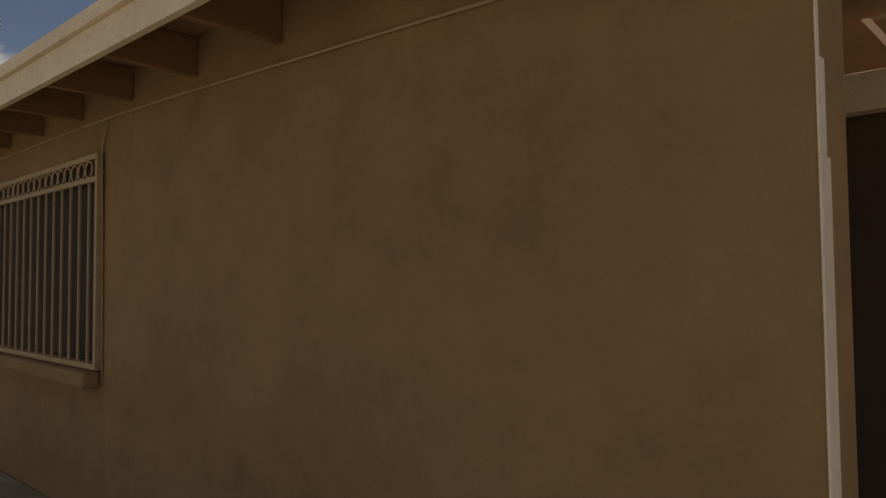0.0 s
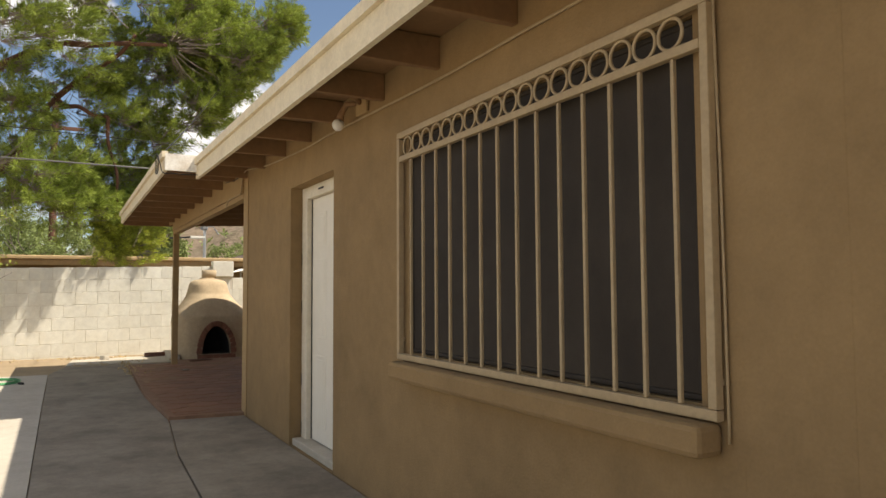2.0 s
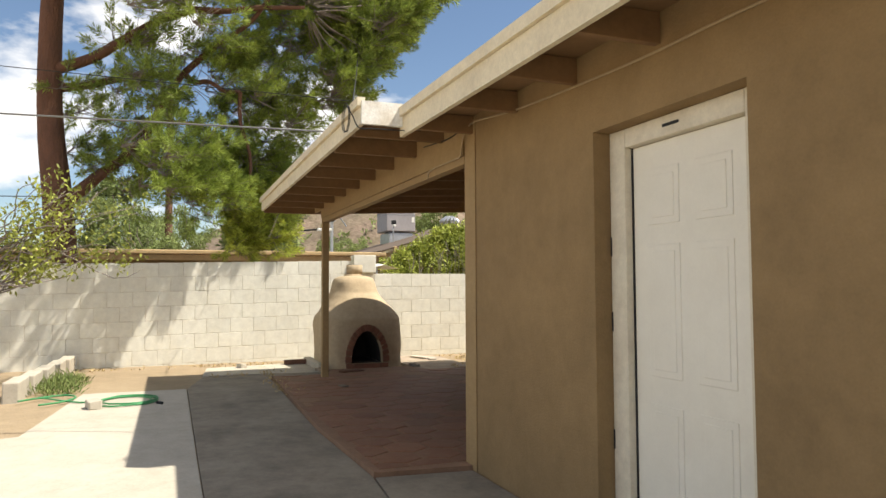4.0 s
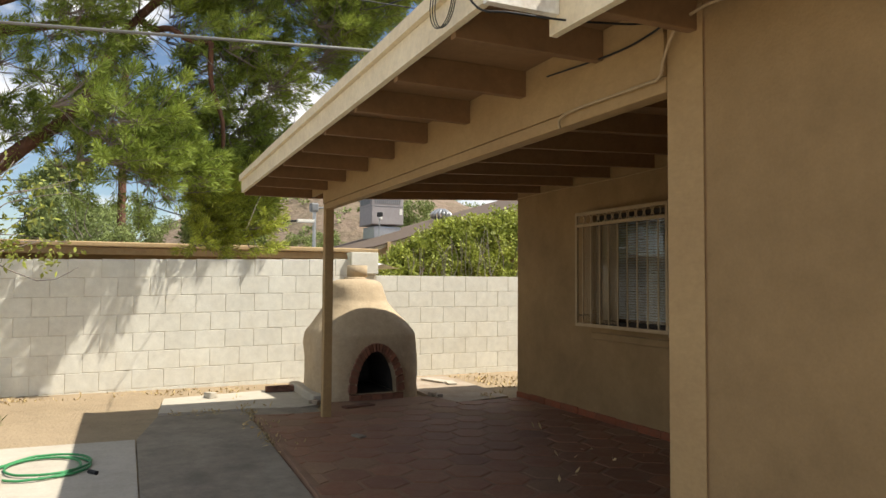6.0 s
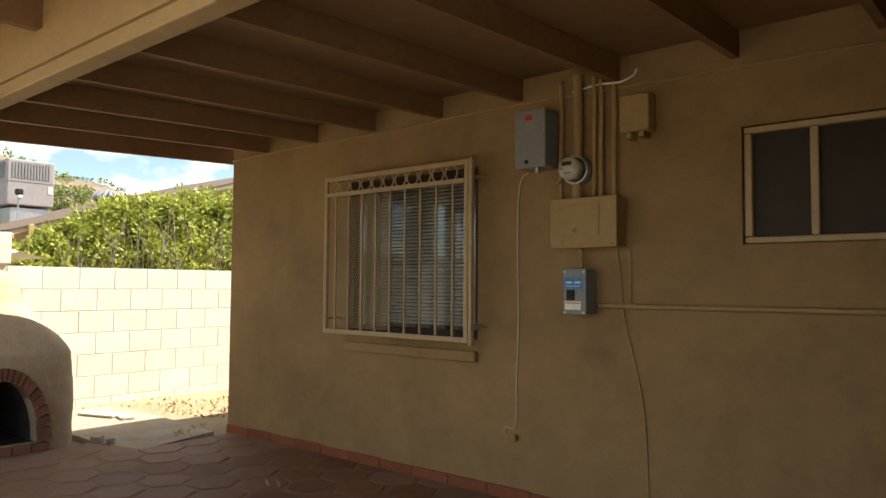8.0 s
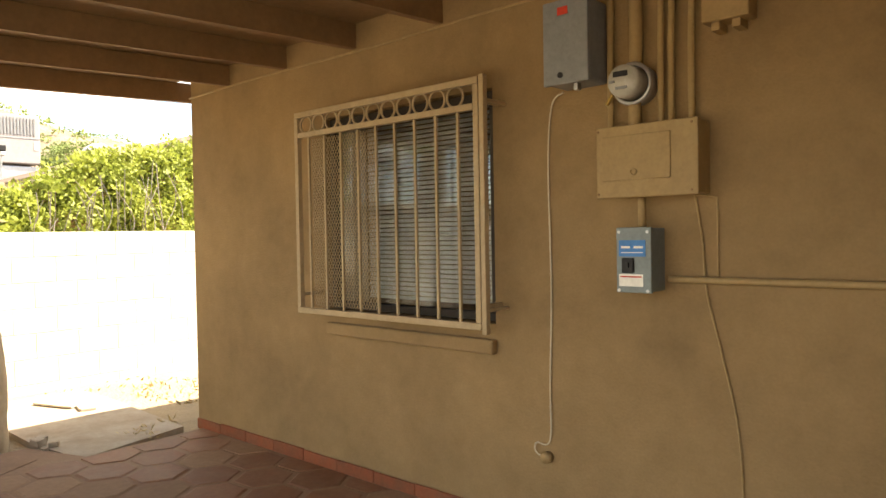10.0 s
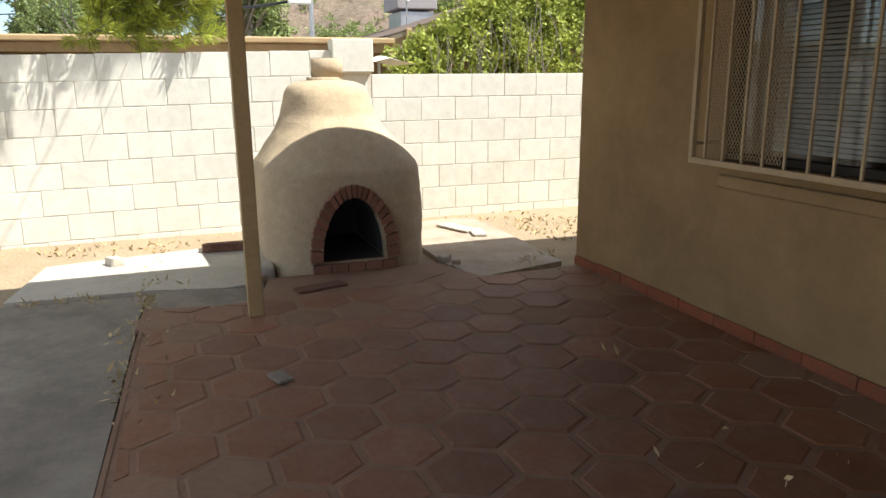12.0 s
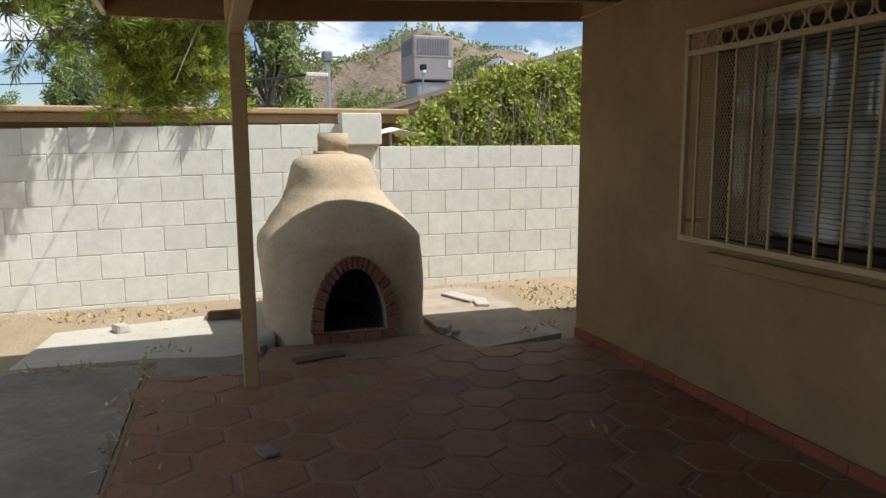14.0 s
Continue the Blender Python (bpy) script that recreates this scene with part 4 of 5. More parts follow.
tufts, twigs = [], Build()
tips = [Vector(b) for _, b, _ in limbs]
for i in range(760):
    t = rng.random(3)
    y = -1.3 + 5.7 * t[0]
    top = 8.8 - 0.30 * (y - 1.0) ** 2 * (0.5 if y < 1 else 0.62)
    low = 2.55 + (0.25 if y > 1.1 else 0.0) + 1.4 * max(0, y - 1.75) + 0.45 * max(0, 0.4 - y)
    if top < low + 0.2:
        continue
    z = low + (top - low) * t[1] ** 1.25
    x = -15.75 - min(0.85, 0.6 * max(0.0, y - 0.7)) + (t[2] - 0.5) * 1.9 + 0.40 * max(0.0, z - 3.6) - 0.6 * max(0.0, z - 5.8)
    if y < -0.3 and z < 6.0:
        if t[2] < 0.55:
            continue
        x -= 1.6
    if z < 3.7 and y > 1.3:
        x = min(x, -15.95 - 0.7 * t[2])
    if noise.noise(Vector((x * 0.9, y * 0.9, z * 0.9))) < -0.10:
        continue
    c = Vector((x, y, z))
    bough(c, 0.30 + 0.16 * rng.random(), 10, 95, tufts, twigs)
    near = min(tips, key=lambda q: (q - c).length)
    if i % 3 == 0:
        twigs.tube(bumpy(near.lerp(c, 0.2), c, 0.02, 3, 0.12), 0.012, 5, 0.006)
fresh = []
for i in range(50):
    u, v = rng.random(), rng.random()
    y, z = 1.22 + 0.80 * u, 1.86 + 0.95 * v - 0.2 * abs(u - 0.5) * (1 - v)
    bough((-15.95 + rng.normal() * 0.10, y, z), 0.17, 9, 90, fresh, twigs)
    twigs.tube(bumpy((-15.9, 1.45, 2.65), (-15.95, y, z), 0.02, 3, 0.2), 0.009, 5, 0.003)
for i in range(110):
    y, z = -0.6 + 3.2 * rng.random(), 2.8 + 3.0 * rng.random()
    x = -16.0 + rng.normal() * 0.2
    twigs.tube(bumpy((x, y, z), (x + rng.normal() * 0.3, y + 0.1 + rng.normal() * 0.4, z - 0.5 - 0.5 * rng.random()), 0.01, 3, 0.3), 0.007, 4, 0.003)
part("twig_growth", twigs, TWIG, pine, "bare grey twigs")
part("crown", needles(tufts, 0.12, 0.0056), NEEDLE, pine, "dark green needle clumps with yellow-green tips")
# young tuft, its colour lightened as if in full sun
part("new_growth", needles(fresh, 0.10, 0.0045), SUNLIT_NEW_NEEDLE, pine, "young drooping needles, yellow-green coloured brighter for the sun on them")

# citrus in the planter
bush = thing("citrus_tree", (-13.9, -1.9, 0.0), "sparse citrus tree with yellowing leaves over a planter", "tree")
cl = []
for i in range(36):
    root = Vector((-13.95, -1.95, 1.0 + 0.7 * rng.random()))
    tip = Vector((-13.9 + rng.normal() * 0.5, -0.75 + rng.normal() * 0.5, 1.45 + 1.2 * rng.random()))
    part("branch", Build().tube(bumpy(root, tip, 0.02, 4, 0.25), 0.012, 6, 0.003), TWIG, bush, "", True)
    for k in range(8):
        q = root.lerp(tip, 0.35 + 0.7 * rng.random()) + Vector(rng.normal(size=3)) * 0.06
        cl.append((q[:], (0.10, 0.12, 0.10), 8))
part("trunk", Build().tube(spline([(-13.9, -2.0, -0.04), (-13.93, -1.98, 0.5), (-13.95, -1.95, 1.3)], 4), 0.06, 10, 0.035), TWIG, bush, "", True)
part("crown", leaves(cl, 0.065, 0.017, droop=0.4), LEAF, bush, "yellow-green leaves")

# vine on the neighbour's gable
vine = thing("vine_hedge", (-18.2, 6.5, 0.0), "dense bright green vine over the neighbour's wall", "vine")
cl, vb = [], Build()
for i in range(420):
    y = 4.6 + 4.6 * rng.random()
    top = min(1.93 + 0.6 * (y - 5.08), 2.40 + 0.23 * (y - 5.9)) + 0.16 * rng.random() - 0.08
    z = 1.15 + (top - 1.15) * rng.random() ** 0.7
    cl.append(((-18.2 + rng.normal() * 0.14 - 0.5 * (z - 1.3), y, z), (0.15, 0.17, 0.14), 75))
for i in range(60):
    y = 4.8 + 4.2 * rng.random()
    vb.tube(bumpy((-18.1, y, 0.2), (-18.0 + rng.normal() * 0.1, y + rng.normal() * 0.4, 1.5 + 0.4 * rng.random() + 0.28 * (y - 4.8)), 0.01, 4, 0.2), 0.010, 5, 0.004)
part("stem_growth", vb, TWIG, vine, "tangled bare stems")
part("foliage", leaves(cl, 0.072, 0.022, droop=0.2), VINE, vine, "bright green leaves")


def gum(base, h, spread, n, label):
    g = thing("gum_tree", base, label, "tree", group="trees beyond the wall")
    b = Vector(base)
    tr, c2 = Build(), []
    tr.tube(spline([b, b + Vector((0.1, 0.2, h * 0.35)), b + Vector((-0.1, 0.1, h * 0.7))], 4), 0.035 * h, 8, 0.015 * h)
    for i in range(int(n * 1.25)):
        a, rr = rng.random() * 6.283, spread * rng.random() ** 0.6
        z = h * (0.30 + 0.70 * rng.random())
        f = 1.0 - 0.5 * abs(z / h - 0.6)
        q = b + Vector((rr * math.cos(a) * f, rr * math.sin(a) * f, z))
        c2.append((q[:], (spread * 0.15, spread * 0.15, h * 0.055), 150))
        if i % 3 == 0:
            tr.tube(bumpy(b + Vector((0, 0, h * 0.4)), q, 0.03, 3, 0.2), 0.008 * h, 5, 0.002 * h)
    part("trunk", tr, TWIG, g, "", True)
    part("crown", leaves(c2, 0.030 * h, 0.0055 * h, droop=0.4), GUM, g)


gum((-36.7, -2.0, 0), 5.7, 1.6, 80, "tall gum tree with hanging grey-green leaves")
gum((-36.7, 4.2, 0), 7.2, 1.9, 80, "tall gum tree with loose airy crown")
gum((-40, 8.8, 0), 3.7, 1.6, 60, "rounded green tree before the hill")
gum((-45, 15.6, 0), 6.0, 2.0, 60, "rounded green tree beside the hill")
gum((-42, 0.6, 0), 5.0, 2.4, 60, "broad tree far behind the wall")
gum((-33, -4.6, 0), 3.0, 1.6, 70, "broad olive-green tree behind the flat roof")
gum((-33, -0.6, 0), 4.4, 2.0, 70, "rounded olive-green tree behind the flat roof")
gum((-34, -8.5, 0), 5.0, 2.8, 70, "low broad tree far behind the wall")
gum((-52, 24.0, 0), 6.0, 3.0, 60, "green tree far behind the roof")

# ---- hill ----
hb = Build()
HN = 44
for i in range(HN):
    for j in range(HN):
        u, v = i / (HN - 1) * 2 - 1, j / (HN - 1) * 2 - 1
        x, y = -160 + u * 60, 47 + v * 46
        r = math.hypot(u, v * 0.95)
        e = max(0.0, 1 - r)
        z = 25 * e ** 0.5 * (1 + 0.25 * noise.noise(Vector((x, y, 0)) * 0.035)) + 2.2 * noise.noise(Vector((x, y, 3)) * 0.11) * min(1, e * 4)
        hb.v.append((x, y, z - 0.6))
hb.f = [(i * HN + j, (i + 1) * HN + j, (i + 1) * HN + j + 1, i * HN + j + 1) for i in range(HN - 1) for j in range(HN - 1)]
solo("backdrop_hill", hb, HILL, (-160, 39, 0), "brown rocky desert hill with scattered shrubs", "hill", kind="structure")
sh = []
for i in range(260):
    u, v = rng.random() * 1.4 - 0.9, rng.random() * 1.6 - 0.8
    x, y = -160 + abs(u) * 56, 47 + v * 44
    ii, jj = round(((x + 160) / 60 + 1) / 2 * (HN - 1)), round(((y - 47) / 46 + 1) / 2 * (HN - 1))
    z = hb.v[max(0, min(HN - 1, ii)) * HN + max(0, min(HN - 1, jj))][2]
    sh.append(((x, y, z + 0.5), (0.8, 0.8, 0.5), 22))
solo("hill_shrubs", leaves(sh, 0.6, 0.18), GUM, (-140, 39, 0), "scattered green shrubs on the hill", "shrubs", kind="stuff")

# ---- the neighbour's house ----
nb = thing("neighbour_house", (-22, 4, 0), "low tan house with a shallow gable beyond the block wall", "house")
part("wall", Build().box(-20.4, -20.1, -9.0, 5.0, -0.05, 1.80), STUCCO, nb)
part("fascia", Build().bevel(-19.56, -19.52, -9.2, 4.95, 1.76, 1.88, 0.01), TIMBER, nb, "tan fascia board")
part("gutter", Build().bevel(-19.52, -19.42, -9.2, 4.95, 1.885, 1.975, 0.02), TIMBER, nb, "tan gutter")
part("flat_roof", Build().box(-30, -19.53, -9.2, 4.9, 1.93, 1.965), ROOFING, nb, "grey roofing")
part("gable_wall", Build().prism([(5.3, -0.05), (5.3, 1.95), (11.0, 3.66), (11.0, -0.05)], "x", -20.2, -20.0), STUCCO, nb)
part("rake_board", Build().prism([(4.85, 1.80), (4.85, 1.93), (11.2, 3.83), (11.2, 3.70)], "x", -19.54, -19.48), TIMBER, nb, "tan sloping rake board")
part("drip_edge", Build().prism([(4.85, 1.932), (4.85, 1.99), (11.2, 3.89), (11.2, 3.832)], "x", -19.54, -19.44), CREAM, nb, "pale roof edge")
part("gable_roof", Build().prism([(4.85, 1.992), (4.85, 2.02), (11.2, 3.92), (11.2, 3.892)], "x", -26.0, -19.42), mat("brown_shingles", (0.13, 0.095, 0.07), 0.9, second=(0.09, 0.07, 0.05), scale=4, fine=25, bump=0.6), nb, "brown sloping roof")
part("bracket", Build().bevel(-19.42, -19.37, 5.12, 5.2, 1.76, 2.12, 0.01), TIMBER, nb)

ac = thing("air_conditioner", (-24.5, 6.6, 2.4), "grey rooftop air conditioner on a metal stand", "air conditioner")
AX = -24.0
part("base", Build().bevel(AX - 1.0, AX - 0.05, 6.42, 7.18, 2.2, 2.80, 0.02), STEEL, ac, "pale metal roof curb")
part("cabinet", Build().bevel(AX - 1.06, AX, 6.33, 7.24, 2.84, 3.79, 0.025), mat("grey_ac_paint", (0.36, 0.33, 0.325), 0.6, second=(0.30, 0.275, 0.27), scale=3, bump=0.05), ac)
for i in range(13):
    part("louvre", Build().bevel(AX, AX + 0.012, 6.42 + i * 0.058, 6.45 + i * 0.058, 3.40, 3.73, 0.003), GREY, ac)
for i in range(13):
    part("louvre", Build().bevel(AX - 0.95 + i * 0.065, AX - 0.915 + i * 0.065, 6.318, 6.33, 3.40, 3.73, 0.003), GREY, ac)
part("seam", Build().box(AX, AX + 0.006, 6.34, 7.23, 3.33, 3.342).box(AX - 1.05, AX - 0.01, 6.324, 6.33, 3.33, 3.342), GREY, ac)
part("rating_plate", Build().box(AX + 0.001, AX + 0.008, 7.12, 7.20, 3.12, 3.28), WHITE, ac, "pale rating plate")
part("fan_guard", Build().ring((AX - 0.53, 6.785, 3.795), 0.36, 0.02, "z"), STEEL, ac)
flood2 = thing("roof_floodlight", (-23.7, 6.35, 2.4), "small dark floodlight on a stalk by the roof unit", "outdoor light")
part("stalk", Build().tube([(-23.7, 6.45, 2.36), (-23.7, 6.45, 3.0)], 0.02, 8), STEEL, flood2)
part("head", Build().bevel(-23.78, -23.62, 6.40, 6.52, 3.02, 3.14, 0.02), BLACK, flood2)
part("bulb", Build().bevel(-23.72, -23.60, 6.42, 6.50, 2.94, 3.01, 0.02), WHITE, flood2)
vent = thing("roof_vent", (-24, 8.35, 2.95), "round spinning metal roof vent", "vent")
VX, VY = -24.0, 8.35
part("neck", Build().tube([(VX, VY, 2.75), (VX, VY, 3.05)], 0.17, 14), STEEL, vent)
for k in range(14):
    ang = k / 14 * 6.283
    part("blade", Build().tube(spline([(VX + 0.17 * math.cos(ang), VY + 0.17 * math.sin(ang), 3.05), (VX + 0.28 * math.cos(ang + 0.3), VY + 0.28 * math.sin(ang + 0.3), 3.18), (VX + 0.10 * math.cos(ang + 0.6), VY + 0.10 * math.sin(ang + 0.6), 3.32)], 4), 0.035, 5), STEEL, vent)
mast = thing("service_mast", (-20.2, 3.85, 1.95), "grey metal service mast with a weather head", "mast")
part("pole", Build().tube([(-20.2, 3.85, 1.95), (-20.2, 3.85, 2.75)], 0.035, 10), STEEL, mast)
part("weather_head", Build().bevel(-20.3, -20.12, 3.76, 3.92, 2.72, 2.90, 0.03).tube([(-20.2, 3.85, 2.8), (-20.2, 4.05, 2.82), (-20.2, 4.2, 2.62)], 0.018, 6), GREY, mast)
part("insulator", Build().bevel(-20.26, -20.14, 3.50, 3.84, 2.50, 2.56, 0.01), WHITE, mast)

pole = thing("utility_pole", (-36, 0.25, 0), "brown wooden utility pole with crossarm", "utility pole")
part("shaft", Build().tube([(-36, 0.25, -0.05), (-36, 0.25, 9.5)], 0.17, 10, 0.13), BARK, pole)
part("crossarm", Build().bevel(-36.06, -35.94, -0.9, 1.4, 8.2, 8.35), BARK, pole)


def wire(a, b, sag, r, label):
    a, b = Vector(a), Vector(b)
    pts = [a.lerp(b, t / 16) - Vector((0, 0, sag * 4 * (t / 16) * (1 - t / 16))) for t in range(17)]
    solo("power_line", Build().tube(pts, r, 5), WIRE if r > 0.008 and r < 0.01 else BLACK, a[:], label, "power line", group="overhead wires", smooth=True)


wire((-24, 5.48, 8.9), (-8.3, 1.40, 2.425), 0.25, 0.006, "black overhead service cable sagging to the patio roof")
wire((-17.2, -15.5, 3.95), (-9.26, 1.68, 2.45), 0.03, 0.0085, "grey twisted overhead cable crossing to the patio roof")
wire((-12.6, -14, 3.85), (-9.5, 1.9, 2.775), 0.03, 0.0035, "thin overhead wire above the patio roof")
wire((-36, 0.9, 4.4), (-20.2, 3.5, 2.53), 0.3, 0.022, "pale service cable to the roof mast")
wire((-36, -14, 5.0), (-36, 0.25, 5.2), 0.3, 0.02, "black wire along the pole line")
wire((-36, -14, 3.6), (-36, 0.25, 3.8), 0.3, 0.02, "black wire along the pole line")
coil = Build()
for k in range(3):
    coil.ring((-8.40 - 0.010 * k, 1.388 - 0.004 * k, 2.355 + 0.005 * k), 0.092 + 0.004 * k, 0.0022, "y", 28, 5)
solo("wire_coil", coil, BLACK, (-8.40, 1.39, 2.355), "coil of black wire hanging on the fascia", "wire coil", smooth=True)
conduit("cable", [(-8.40, 1.39, 2.44), (-8.26, 1.395, 2.34), (-8.16, 1.41, 2.245), (-8.12, 1.5, 2.235), (-8.10, 1.7, 2.235), (-8.07, 1.95, 2.25), (-8.055, 2.09, 2.275), (-8.10, 2.103, 2.265), (-8.25, 2.104, 2.25), (-8.45, 2.104, 2.255), (-8.84, 2.105, 2.285)], 0.004, BLACK, "loose black wire under the eave", 8)

tarp = Build()
TN = 8
for i in range(TN + 1):
    for j in range(TN + 1):
        tu, tv = i / TN * 2 - 1, j / TN * 2 - 1
        tarp.v.append((-17.5 + 0.5 * tu, 4.18 + 0.34 * tv, 1.52 + 0.13 * (1 - 0.8 * abs(tv)) * (1 - 0.3 * tu * tu)))
tarp.f = [(i * (TN + 1) + j, (i + 1) * (TN + 1) + j, (i + 1) * (TN + 1) + j + 1, i * (TN + 1) + j + 1) for i in range(TN) for j in range(TN)]
shade = thing("sun_shade", (-17.5, 4.18, -0.02), "white cloth sun shade on a pole behind the garden wall", "sun shade")
part("cloth", tarp, WHITE, shade, "white cloth", True)
part("pole", Build().tube([(-17.5, 4.18, -0.022), (-17.5, 4.18, 1.64)], 0.02, 8), STEEL, shade)

# ---- planter, hose and clutter ----
curb = thing("planter_curb", (-13.5, -1.15, 0), "low concrete curb of a raised planter", "curb", kind="structure")
for i in range(5):
    x = -12.35 - i * 0.62
    part("curb_block", Build().bevel(x - 0.60, x, -1.36 + 0.05 * i, -1.20 + 0.05 * i, -0.05, 0.20, 0.015), CONCRETE, curb)
hp = []
for k in range(64):
    a = k / 64 * 2 * math.pi * 2.6
    rr = 0.30 + 0.05 * math.sin(a * 0.5)
    hp.append((-11.85 + rr * math.cos(a) * 1.0 + 0.06 * math.sin(a * 0.4), -0.13 + rr * math.sin(a) * 0.9, 0.014 + 0.004 * (k // 24)))
hp += [(-11.9, -0.5, 0.014), (-12.1, -0.75, 0.014), (-12.4, -1.0, 0.014), (-12.2, -1.18, 0.02)]
hose = thing("garden_hose", (-11.85, -0.2, 0.0), "green garden hose coiled on the concrete", "hose")
part("hose", Build().tube(spline(hp, 3), 0.009, 7), HOSE, hose, "", True)
part("hose", Build().tube(spline([(-12.2, -1.18, 0.02), (-12.45, -1.0, 0.012), (-12.55, -0.78, 0.012), (-12.35, -0.66, 0.012), (-12.05, -0.74, 0.014), (-11.9, -0.95, 0.012)], 5), 0.010, 7), HOSE, hose, "", True)
part("nozzle", Build().tube([(-11.62, 0.17, 0.014), (-11.55, 0.22, 0.014)], 0.015, 8), BLACK, hose)


def chunk(name, c, size, turn, material, label, category):
    bm = bmesh.new()
    bmesh.ops.create_cube(bm, size=1.0)
    bmesh.ops.bevel(bm, geom=bm.edges[:], offset=0.08, segments=1, affect="EDGES")
    mm = Matrix.Translation(c) @ Matrix.Rotation(turn, 4, "Z") @ Matrix.Diagonal((*size, 1))
    for p in bm.verts:
        p.co = mm @ p.co + Vector(rng.normal(size=3)) * min(size) * 0.06
    solo(name, Build().mesh(bm), material, (c[0], c[1], c[2] - size[2] / 2), label, category)


chunk("concrete_chunk", (-11.55, -0.42, 0.045), (0.20, 0.12, 0.085), 0.3, CONCRETE, "broken grey concrete lump on the driveway", "rubble")
chunk("brick_piece", (-14.5, 1.28, 0.045), (0.13, 0.09, 0.06), 0.5, CONCRETE, "broken grey block piece on the slab", "rubble")
chunk("tile_chip", (-11.85, 2.18, 0.045), (0.12, 0.075, 0.016), 0.35, WALKWAY, "square grey tile chip lying on the tiles", "tile")
chunk("flat_board", (-14.75, 4.15, 0.035), (0.42, 0.16, 0.02), 0.35, CONCRETE, "pale flat board on the slab", "board")
chunk("flat_board", (-14.5, 4.25, 0.033), (0.30, 0.12, 0.02), -0.2, CONCRETE, "pale flat board on the slab", "board")
chunk("bark_piece", (-13.25, 2.62, 0.03), (0.12, 0.34, 0.04), 0.2, BARK, "dark flat scrap of bark on the tiles", "bark")
chunk("wood_log", (-14.66, 2.09, 0.05), (0.08, 0.34, 0.07), -0.12, BARK, "brown split log by the fireplace", "log")
for rx, ry, rs, rt in ((-13.66, 3.63, 0.085, 0.3), (-13.56, 3.69, 0.06, 1.1), (-13.75, 3.68, 0.065, 0.7), (-13.50, 3.61, 0.045, 0.2), (-13.63, 2.27, 0.08, 0.5), (-13.72, 2.24, 0.055, 1.3)):
    chunk("rubble_piece", (rx, ry, 0.018 + rs * 0.28), (rs, rs * 0.8, rs * 0.55), rt, SLAB_DUST, "small lump of rubble beside the fireplace", "rubble")
weed_at = [((-13.35 + rng.normal() * 0.35, -0.95 + rng.normal() * 0.16, 0.01), (0.14, 0.14, 0.08), 70) for _ in range(28)]
solo("weeds", leaves(weed_at, 0.09, 0.006, up=0.9), WEED, (-13.3, -0.95, 0), "patch of green and dry weeds", "weeds", kind="stuff")
dry_at = [((wx + rng.normal() * 0.04, wy + rng.normal() * 0.03, 0.012), (0.09, 0.07, 0.015), 26) for wx, wy in ((-13.62, 1.0), (-13.6, 1.12), (-13.58, 1.25), (-13.45, 1.52), (-13.42, 1.58), (-13.66, 0.85), (-12.9, 1.52), (-12.6, 1.50), (-12.3, 1.49), (-12.0, 1.48), (-13.35, 4.2), (-13.45, 4.3), (-13.4, 4.1), (-13.55, 4.42))]
solo("dry_grass", leaves(dry_at, 0.045, 0.004, up=0.3), LITTER, (-13.5, 1.2, 0), "tufts of dry grass in the slab joints", "dry grass", kind="stuff")
lit = []
for i in range(150):
    if i % 2:
        lit.append(((-14.7 + rng.random() * 1.1 - 0.5, 4.75 + rng.random() * 1.3, -0.035), (0.14, 0.14, 0.004), 16))
    else:
        lit.append(((-15.3 + rng.normal() * 0.13, -1 + 6.4 * rng.random(), -0.035), (0.16, 0.16, 0.004), 12))
for _ in range(24):
    lit.append(((-12.9 + rng.normal() * 0.9, 1.56 + rng.normal() * 0.06, 0.01), (0.1, 0.06, 0.004), 8))
for _ in range(14):
    lit.append(((-9.9 + rng.normal() * 0.9, 3.6 + rng.normal() * 0.5, 0.034), (0.10, 0.10, 0.003), 3))
solo("leaf_litter", leaves(lit, 0.05, 0.010, up=0.0), LITTER, (-14.7, 5, 0), "dry straw-coloured leaf litter", "leaf litter", kind="stuff")

# ---- porch at the start ----
porch = thing("porch", (1.0, 3.9, 0), "shaded porch with cream beam behind the wall's end", "porch", kind="structure")
part("beam", Build().bevel(-0.98, 3.2, 3.86, 3.96, 1.93, 2.09, 0.008), CREAM, porch, "cream painted beam")
# back wall of the porch; the recess's shade is put into its near-black colour
part("wall", Build().box(-0.98, 3.2, 3.97, 4.1, -0.05, 2.05), mat("recess_shade_boards", (0.09, 0.06, 0.045), 0.8, second=(0.06, 0.04, 0.03), scale=3, fine=40), porch, "porch board wall, coloured dark for the recess's shade")
part("corner_strip", Build().bevel(0.931, 0.937, 2.130, 2.20, 0.0, 1.50, 0.003).bevel(0.931, 0.936, 2.130, 2.18, 1.50, 1.70, 0.003).bevel(0.931, 0.935, 2.130, 2.150, 1.70, 1.86, 0.002), JAMB, porch, "chipped cream corner strip")
part("soffit", Build().box(0.62, 1.35, 2.15, 3.85, 2.30, 2.345), RAFTER, porch, "dark brown soffit")
part("roof_edge", Build().bevel(1.352, 1.39, 2.15, 3.85, 2.24, 2.42, 0.006), CREAM, porch, "cream roof edge board")
part("hanging_wire", Build().tube(spline([(0.83, 3.94, 1.42), (0.86, 3.93, 1.50), (0.92, 3.93, 1.51), (0.95, 3.93, 1.44), (0.90, 3.93, 1.38), (0.84, 3.93, 1.40)], 6), 0.004, 6), GREY, porch, "looped grey wire", True)

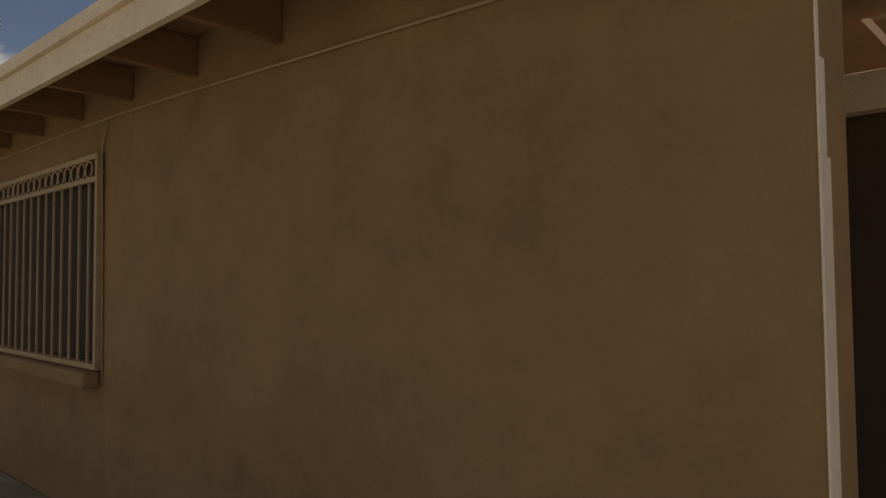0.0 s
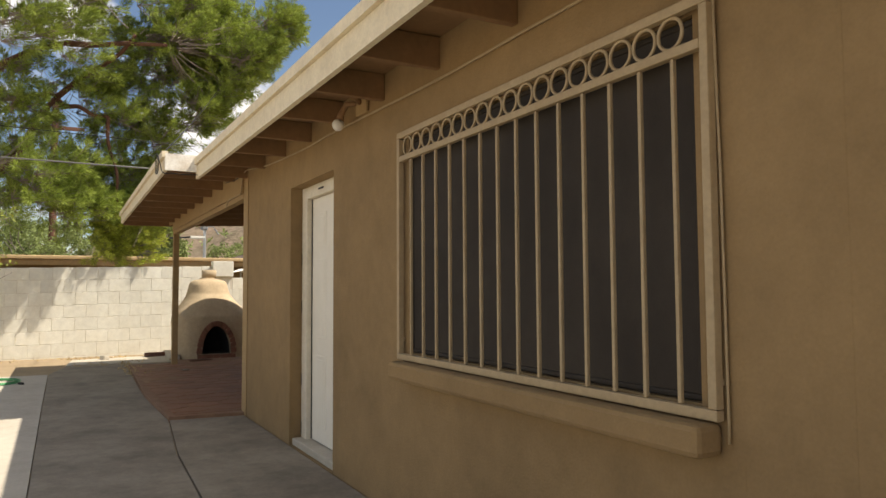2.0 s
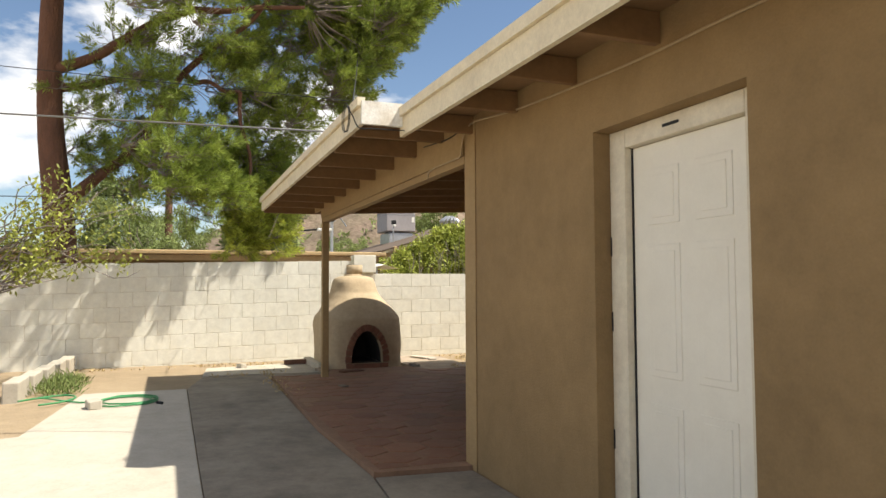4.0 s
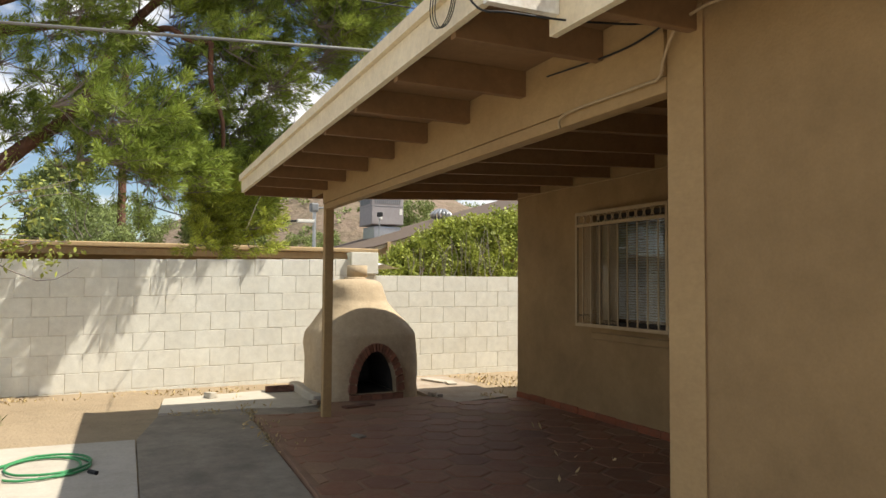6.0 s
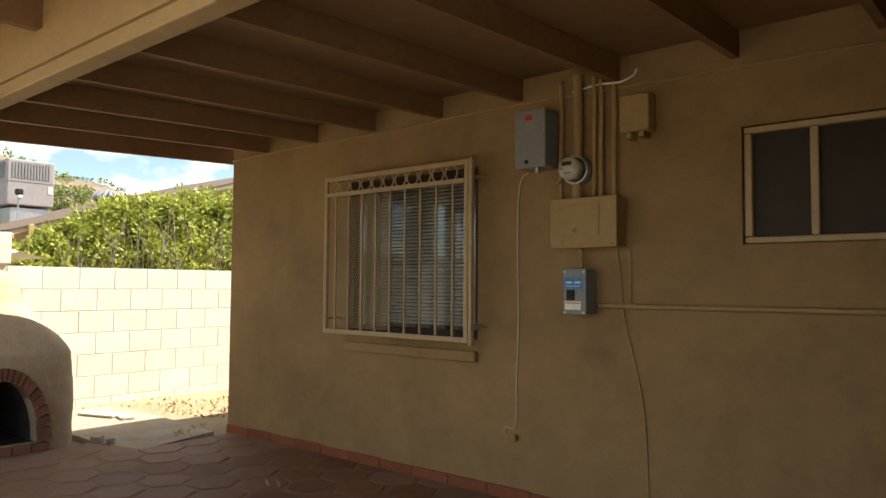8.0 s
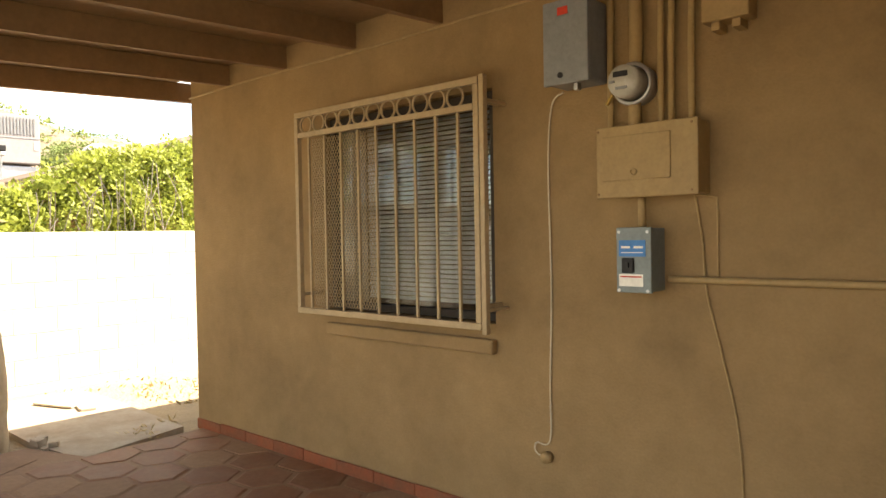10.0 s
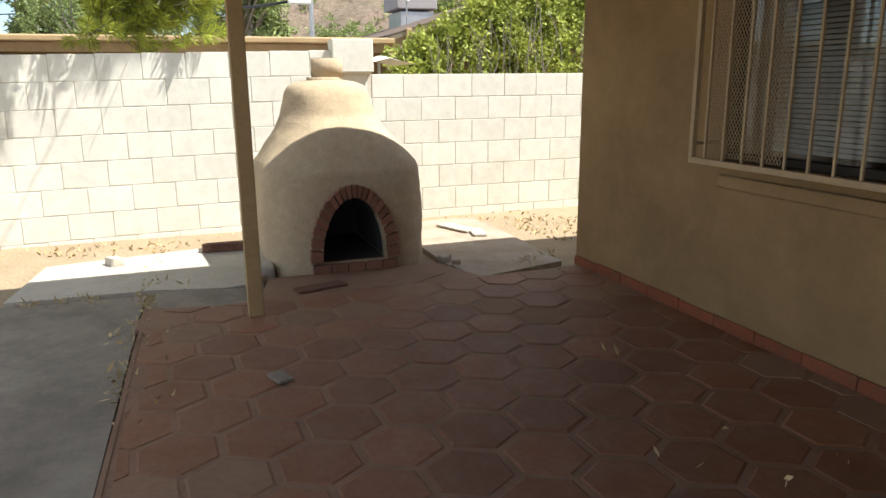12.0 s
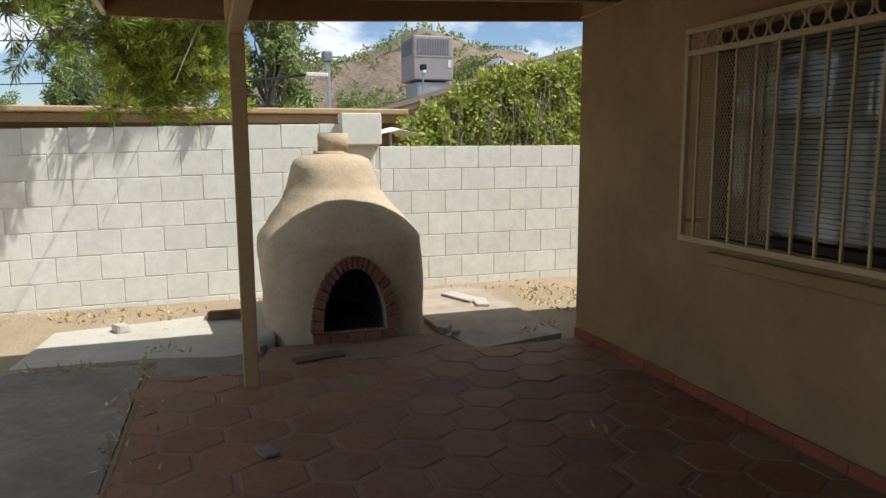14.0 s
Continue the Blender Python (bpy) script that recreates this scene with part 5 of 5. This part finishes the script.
# ---- block wall ----
bw = setting("wall_block", Build().box(-15.75, -15.606, -9.0, 3.60, -0.08, 1.56).box(-15.75, -15.606, 3.60, 9.0, -0.08, 1.40), MORTAR, "pale concrete block garden wall", "garden wall")
BL, BH = 0.362, 0.2265


def block_mesh(w, name):
    b = Build().bevel(-0.078, 0.078, 0.003, w - 0.003, 0.003, BH - 0.003, 0.004)
    return to_mesh(name, b, BLOCK, (0, 0, 0), False)


full = {}


def block(y, w, z, x=-15.678):
    key = round(w, 3)
    if key not in full:
        full[key] = block_mesh(w, "block")
    ob = new("block", full[key])
    ob.location = (x, y, z + (0.018 if y < 3.59 else 0.0) * (y + w / 2 - 3.6))
    ob.parent = bw


for row in range(8):
    z = 1.418 - BH * (row - 1) - BH
    low = row >= 1
    y = 1.02 + (0 if row % 2 else BL / 2) - 12 * BL
    while y < 8.4:
        w = BL
        if y < 3.60 < y + w:
            if 3.60 - y > 0.05:
                block(y, 3.60 - y, z)
            w, y = y + w - 3.60, 3.60
        if w > 0.05 and (low or y < 3.57):
            block(y, w, z)
        y += w
pil = thing("pilaster", (-15.62, 3.4, 0), "concrete block pier at the step of the garden wall", "pier", kind="structure")
part("pier_cap", Build().bevel(-15.80, -15.565, 3.225, 3.61, 1.692, 1.728, 0.008), BLOCK, pil)
part("pier_block", Build().bevel(-15.72, -15.52, 3.215, 3.605, 1.435, 1.735, 0.008), BLOCK, pil)

# ---- patio tiles ----
patio = setting("floor_patio", Build().prism([(-8.04, 1.49), (-7.97, 2.13), (-8.09, 2.14), (-8.09, 4.515), (-13.16, 4.515), (-13.14, 3.72), (-13.62, 3.55), (-13.62, 2.32), (-13.06, 2.22), (-13.2, 1.56), (-9.6, 1.445)], "z", -0.05, 0.0302), GROUT, "dusty red hexagonal clay tile patio", "floor")
TR, PITCH = 0.172, 0.179


def hexagon(r):
    return [(r * math.cos(math.pi / 3 * k), r * math.sin(math.pi / 3 * k)) for k in range(6)]


tb = Build()
top, mid = hexagon(TR - 0.020), hexagon(TR - 0.001)
tb.add([(x, y, 0.0) for x, y in mid] + [(x, y, 0.020) for x, y in mid] + [(x, y, 0.027) for x, y in top],
       [tuple(range(12, 18))] + [(i, (i + 1) % 6, 6 + (i + 1) % 6, 6 + i) for i in range(6)] + [(6 + i, 6 + (i + 1) % 6, 12 + (i + 1) % 6, 12 + i) for i in range(6)])
tile_me = to_mesh("tile", tb, TILE, (0, 0, 0), False)
pale_me = to_mesh("tile", tb, DUSTY, (0, 0, 0), False)
ca, sa = math.cos(radians(3)), math.sin(radians(3))
for i in range(-14, 13):
    for j in range(-8, 9):
        u, v = i * PITCH * 1.5, (j + (0.5 if i % 2 else 0)) * PITCH * math.sqrt(3)
        x, y = -10.56 + u * ca - v * sa, 2.866 + u * sa + v * ca
        if -13.02 < x < -8.22 and 1.60 < y < 4.40:
            ob = new("tile", pale_me if rng.random() < (0.45 if x < -12.2 else 0.05) else tile_me)
            ob.location = (x, y, 0.0055 + 0.003 * rng.random())
            ob.rotation_euler = (rng.normal() * 0.006, rng.normal() * 0.006, radians(3) + rng.normal() * 0.02)
            ob.parent = patio


def clipped(poly, axis, lim, keep_low):
    """The part of a flat outline on one side of a line across an axis."""
    out = []
    for p, q in zip(poly, poly[1:] + poly[:1]):
        a, b = (p[axis] <= lim) == keep_low, (q[axis] <= lim) == keep_low
        if a:
            out.append(p)
        if a != b:
            k = (lim - p[axis]) / (q[axis] - p[axis])
            out.append((p[0] + (q[0] - p[0]) * k, p[1] + (q[1] - p[1]) * k))
    return out


# tiles cut along the edges of the patio
for i in range(-15, 14):
    for j in range(-9, 10):
        u, v = i * PITCH * 1.5, (j + (0.5 if i % 2 else 0)) * PITCH * math.sqrt(3)
        x, y = -10.56 + u * ca - v * sa, 2.866 + u * sa + v * ca
        if -13.02 < x < -8.22 and 1.60 < y < 4.40:
            continue
        edge = 1.535 if x > -12.0 else 1.60
        ol = [(x + px * ca - py * sa, y + px * sa + py * ca) for px, py in hexagon(TR - 0.006)]
        for axis, lim, low_side in ((1, edge, False), (1, 4.492, True), (0, -13.10, False), (0, -8.10, True)):
            ol = clipped(ol, axis, lim, low_side) if ol else ol
        if len(ol) < 3 or max(p[0] for p in ol) - min(p[0] for p in ol) < 0.05 or max(p[1] for p in ol) - min(p[1] for p in ol) < 0.04:
            continue
        part("tile", Build().prism(ol, "z", 0.0, 0.0325 + 0.003 * rng.random()), DUSTY if rng.random() < 0.3 else TILE, patio)
part("cement_edge", Build().prism([(-8.04, 1.482), (-9.6, 1.437), (-13.2, 1.548), (-13.2, 1.568), (-9.6, 1.457), (-8.04, 1.502)], "z", -0.03, 0.034), GROUT, patio, "pale cement edging strip")
skirt = thing("baseboard", (-10.8, 4.51, 0.03), "red clay tile baseboard along the patio wall", "baseboard", kind="structure")
x = -13.235
while x < -8.2:
    part("skirting_tile", Build().bevel(x + 0.002, min(x + 0.298, -8.085), 4.500 + 0.003 * rng.random(), 4.517, 0.02, 0.090 + 0.010 * rng.random(), 0.008), SKIRT, skirt)
    x += 0.30
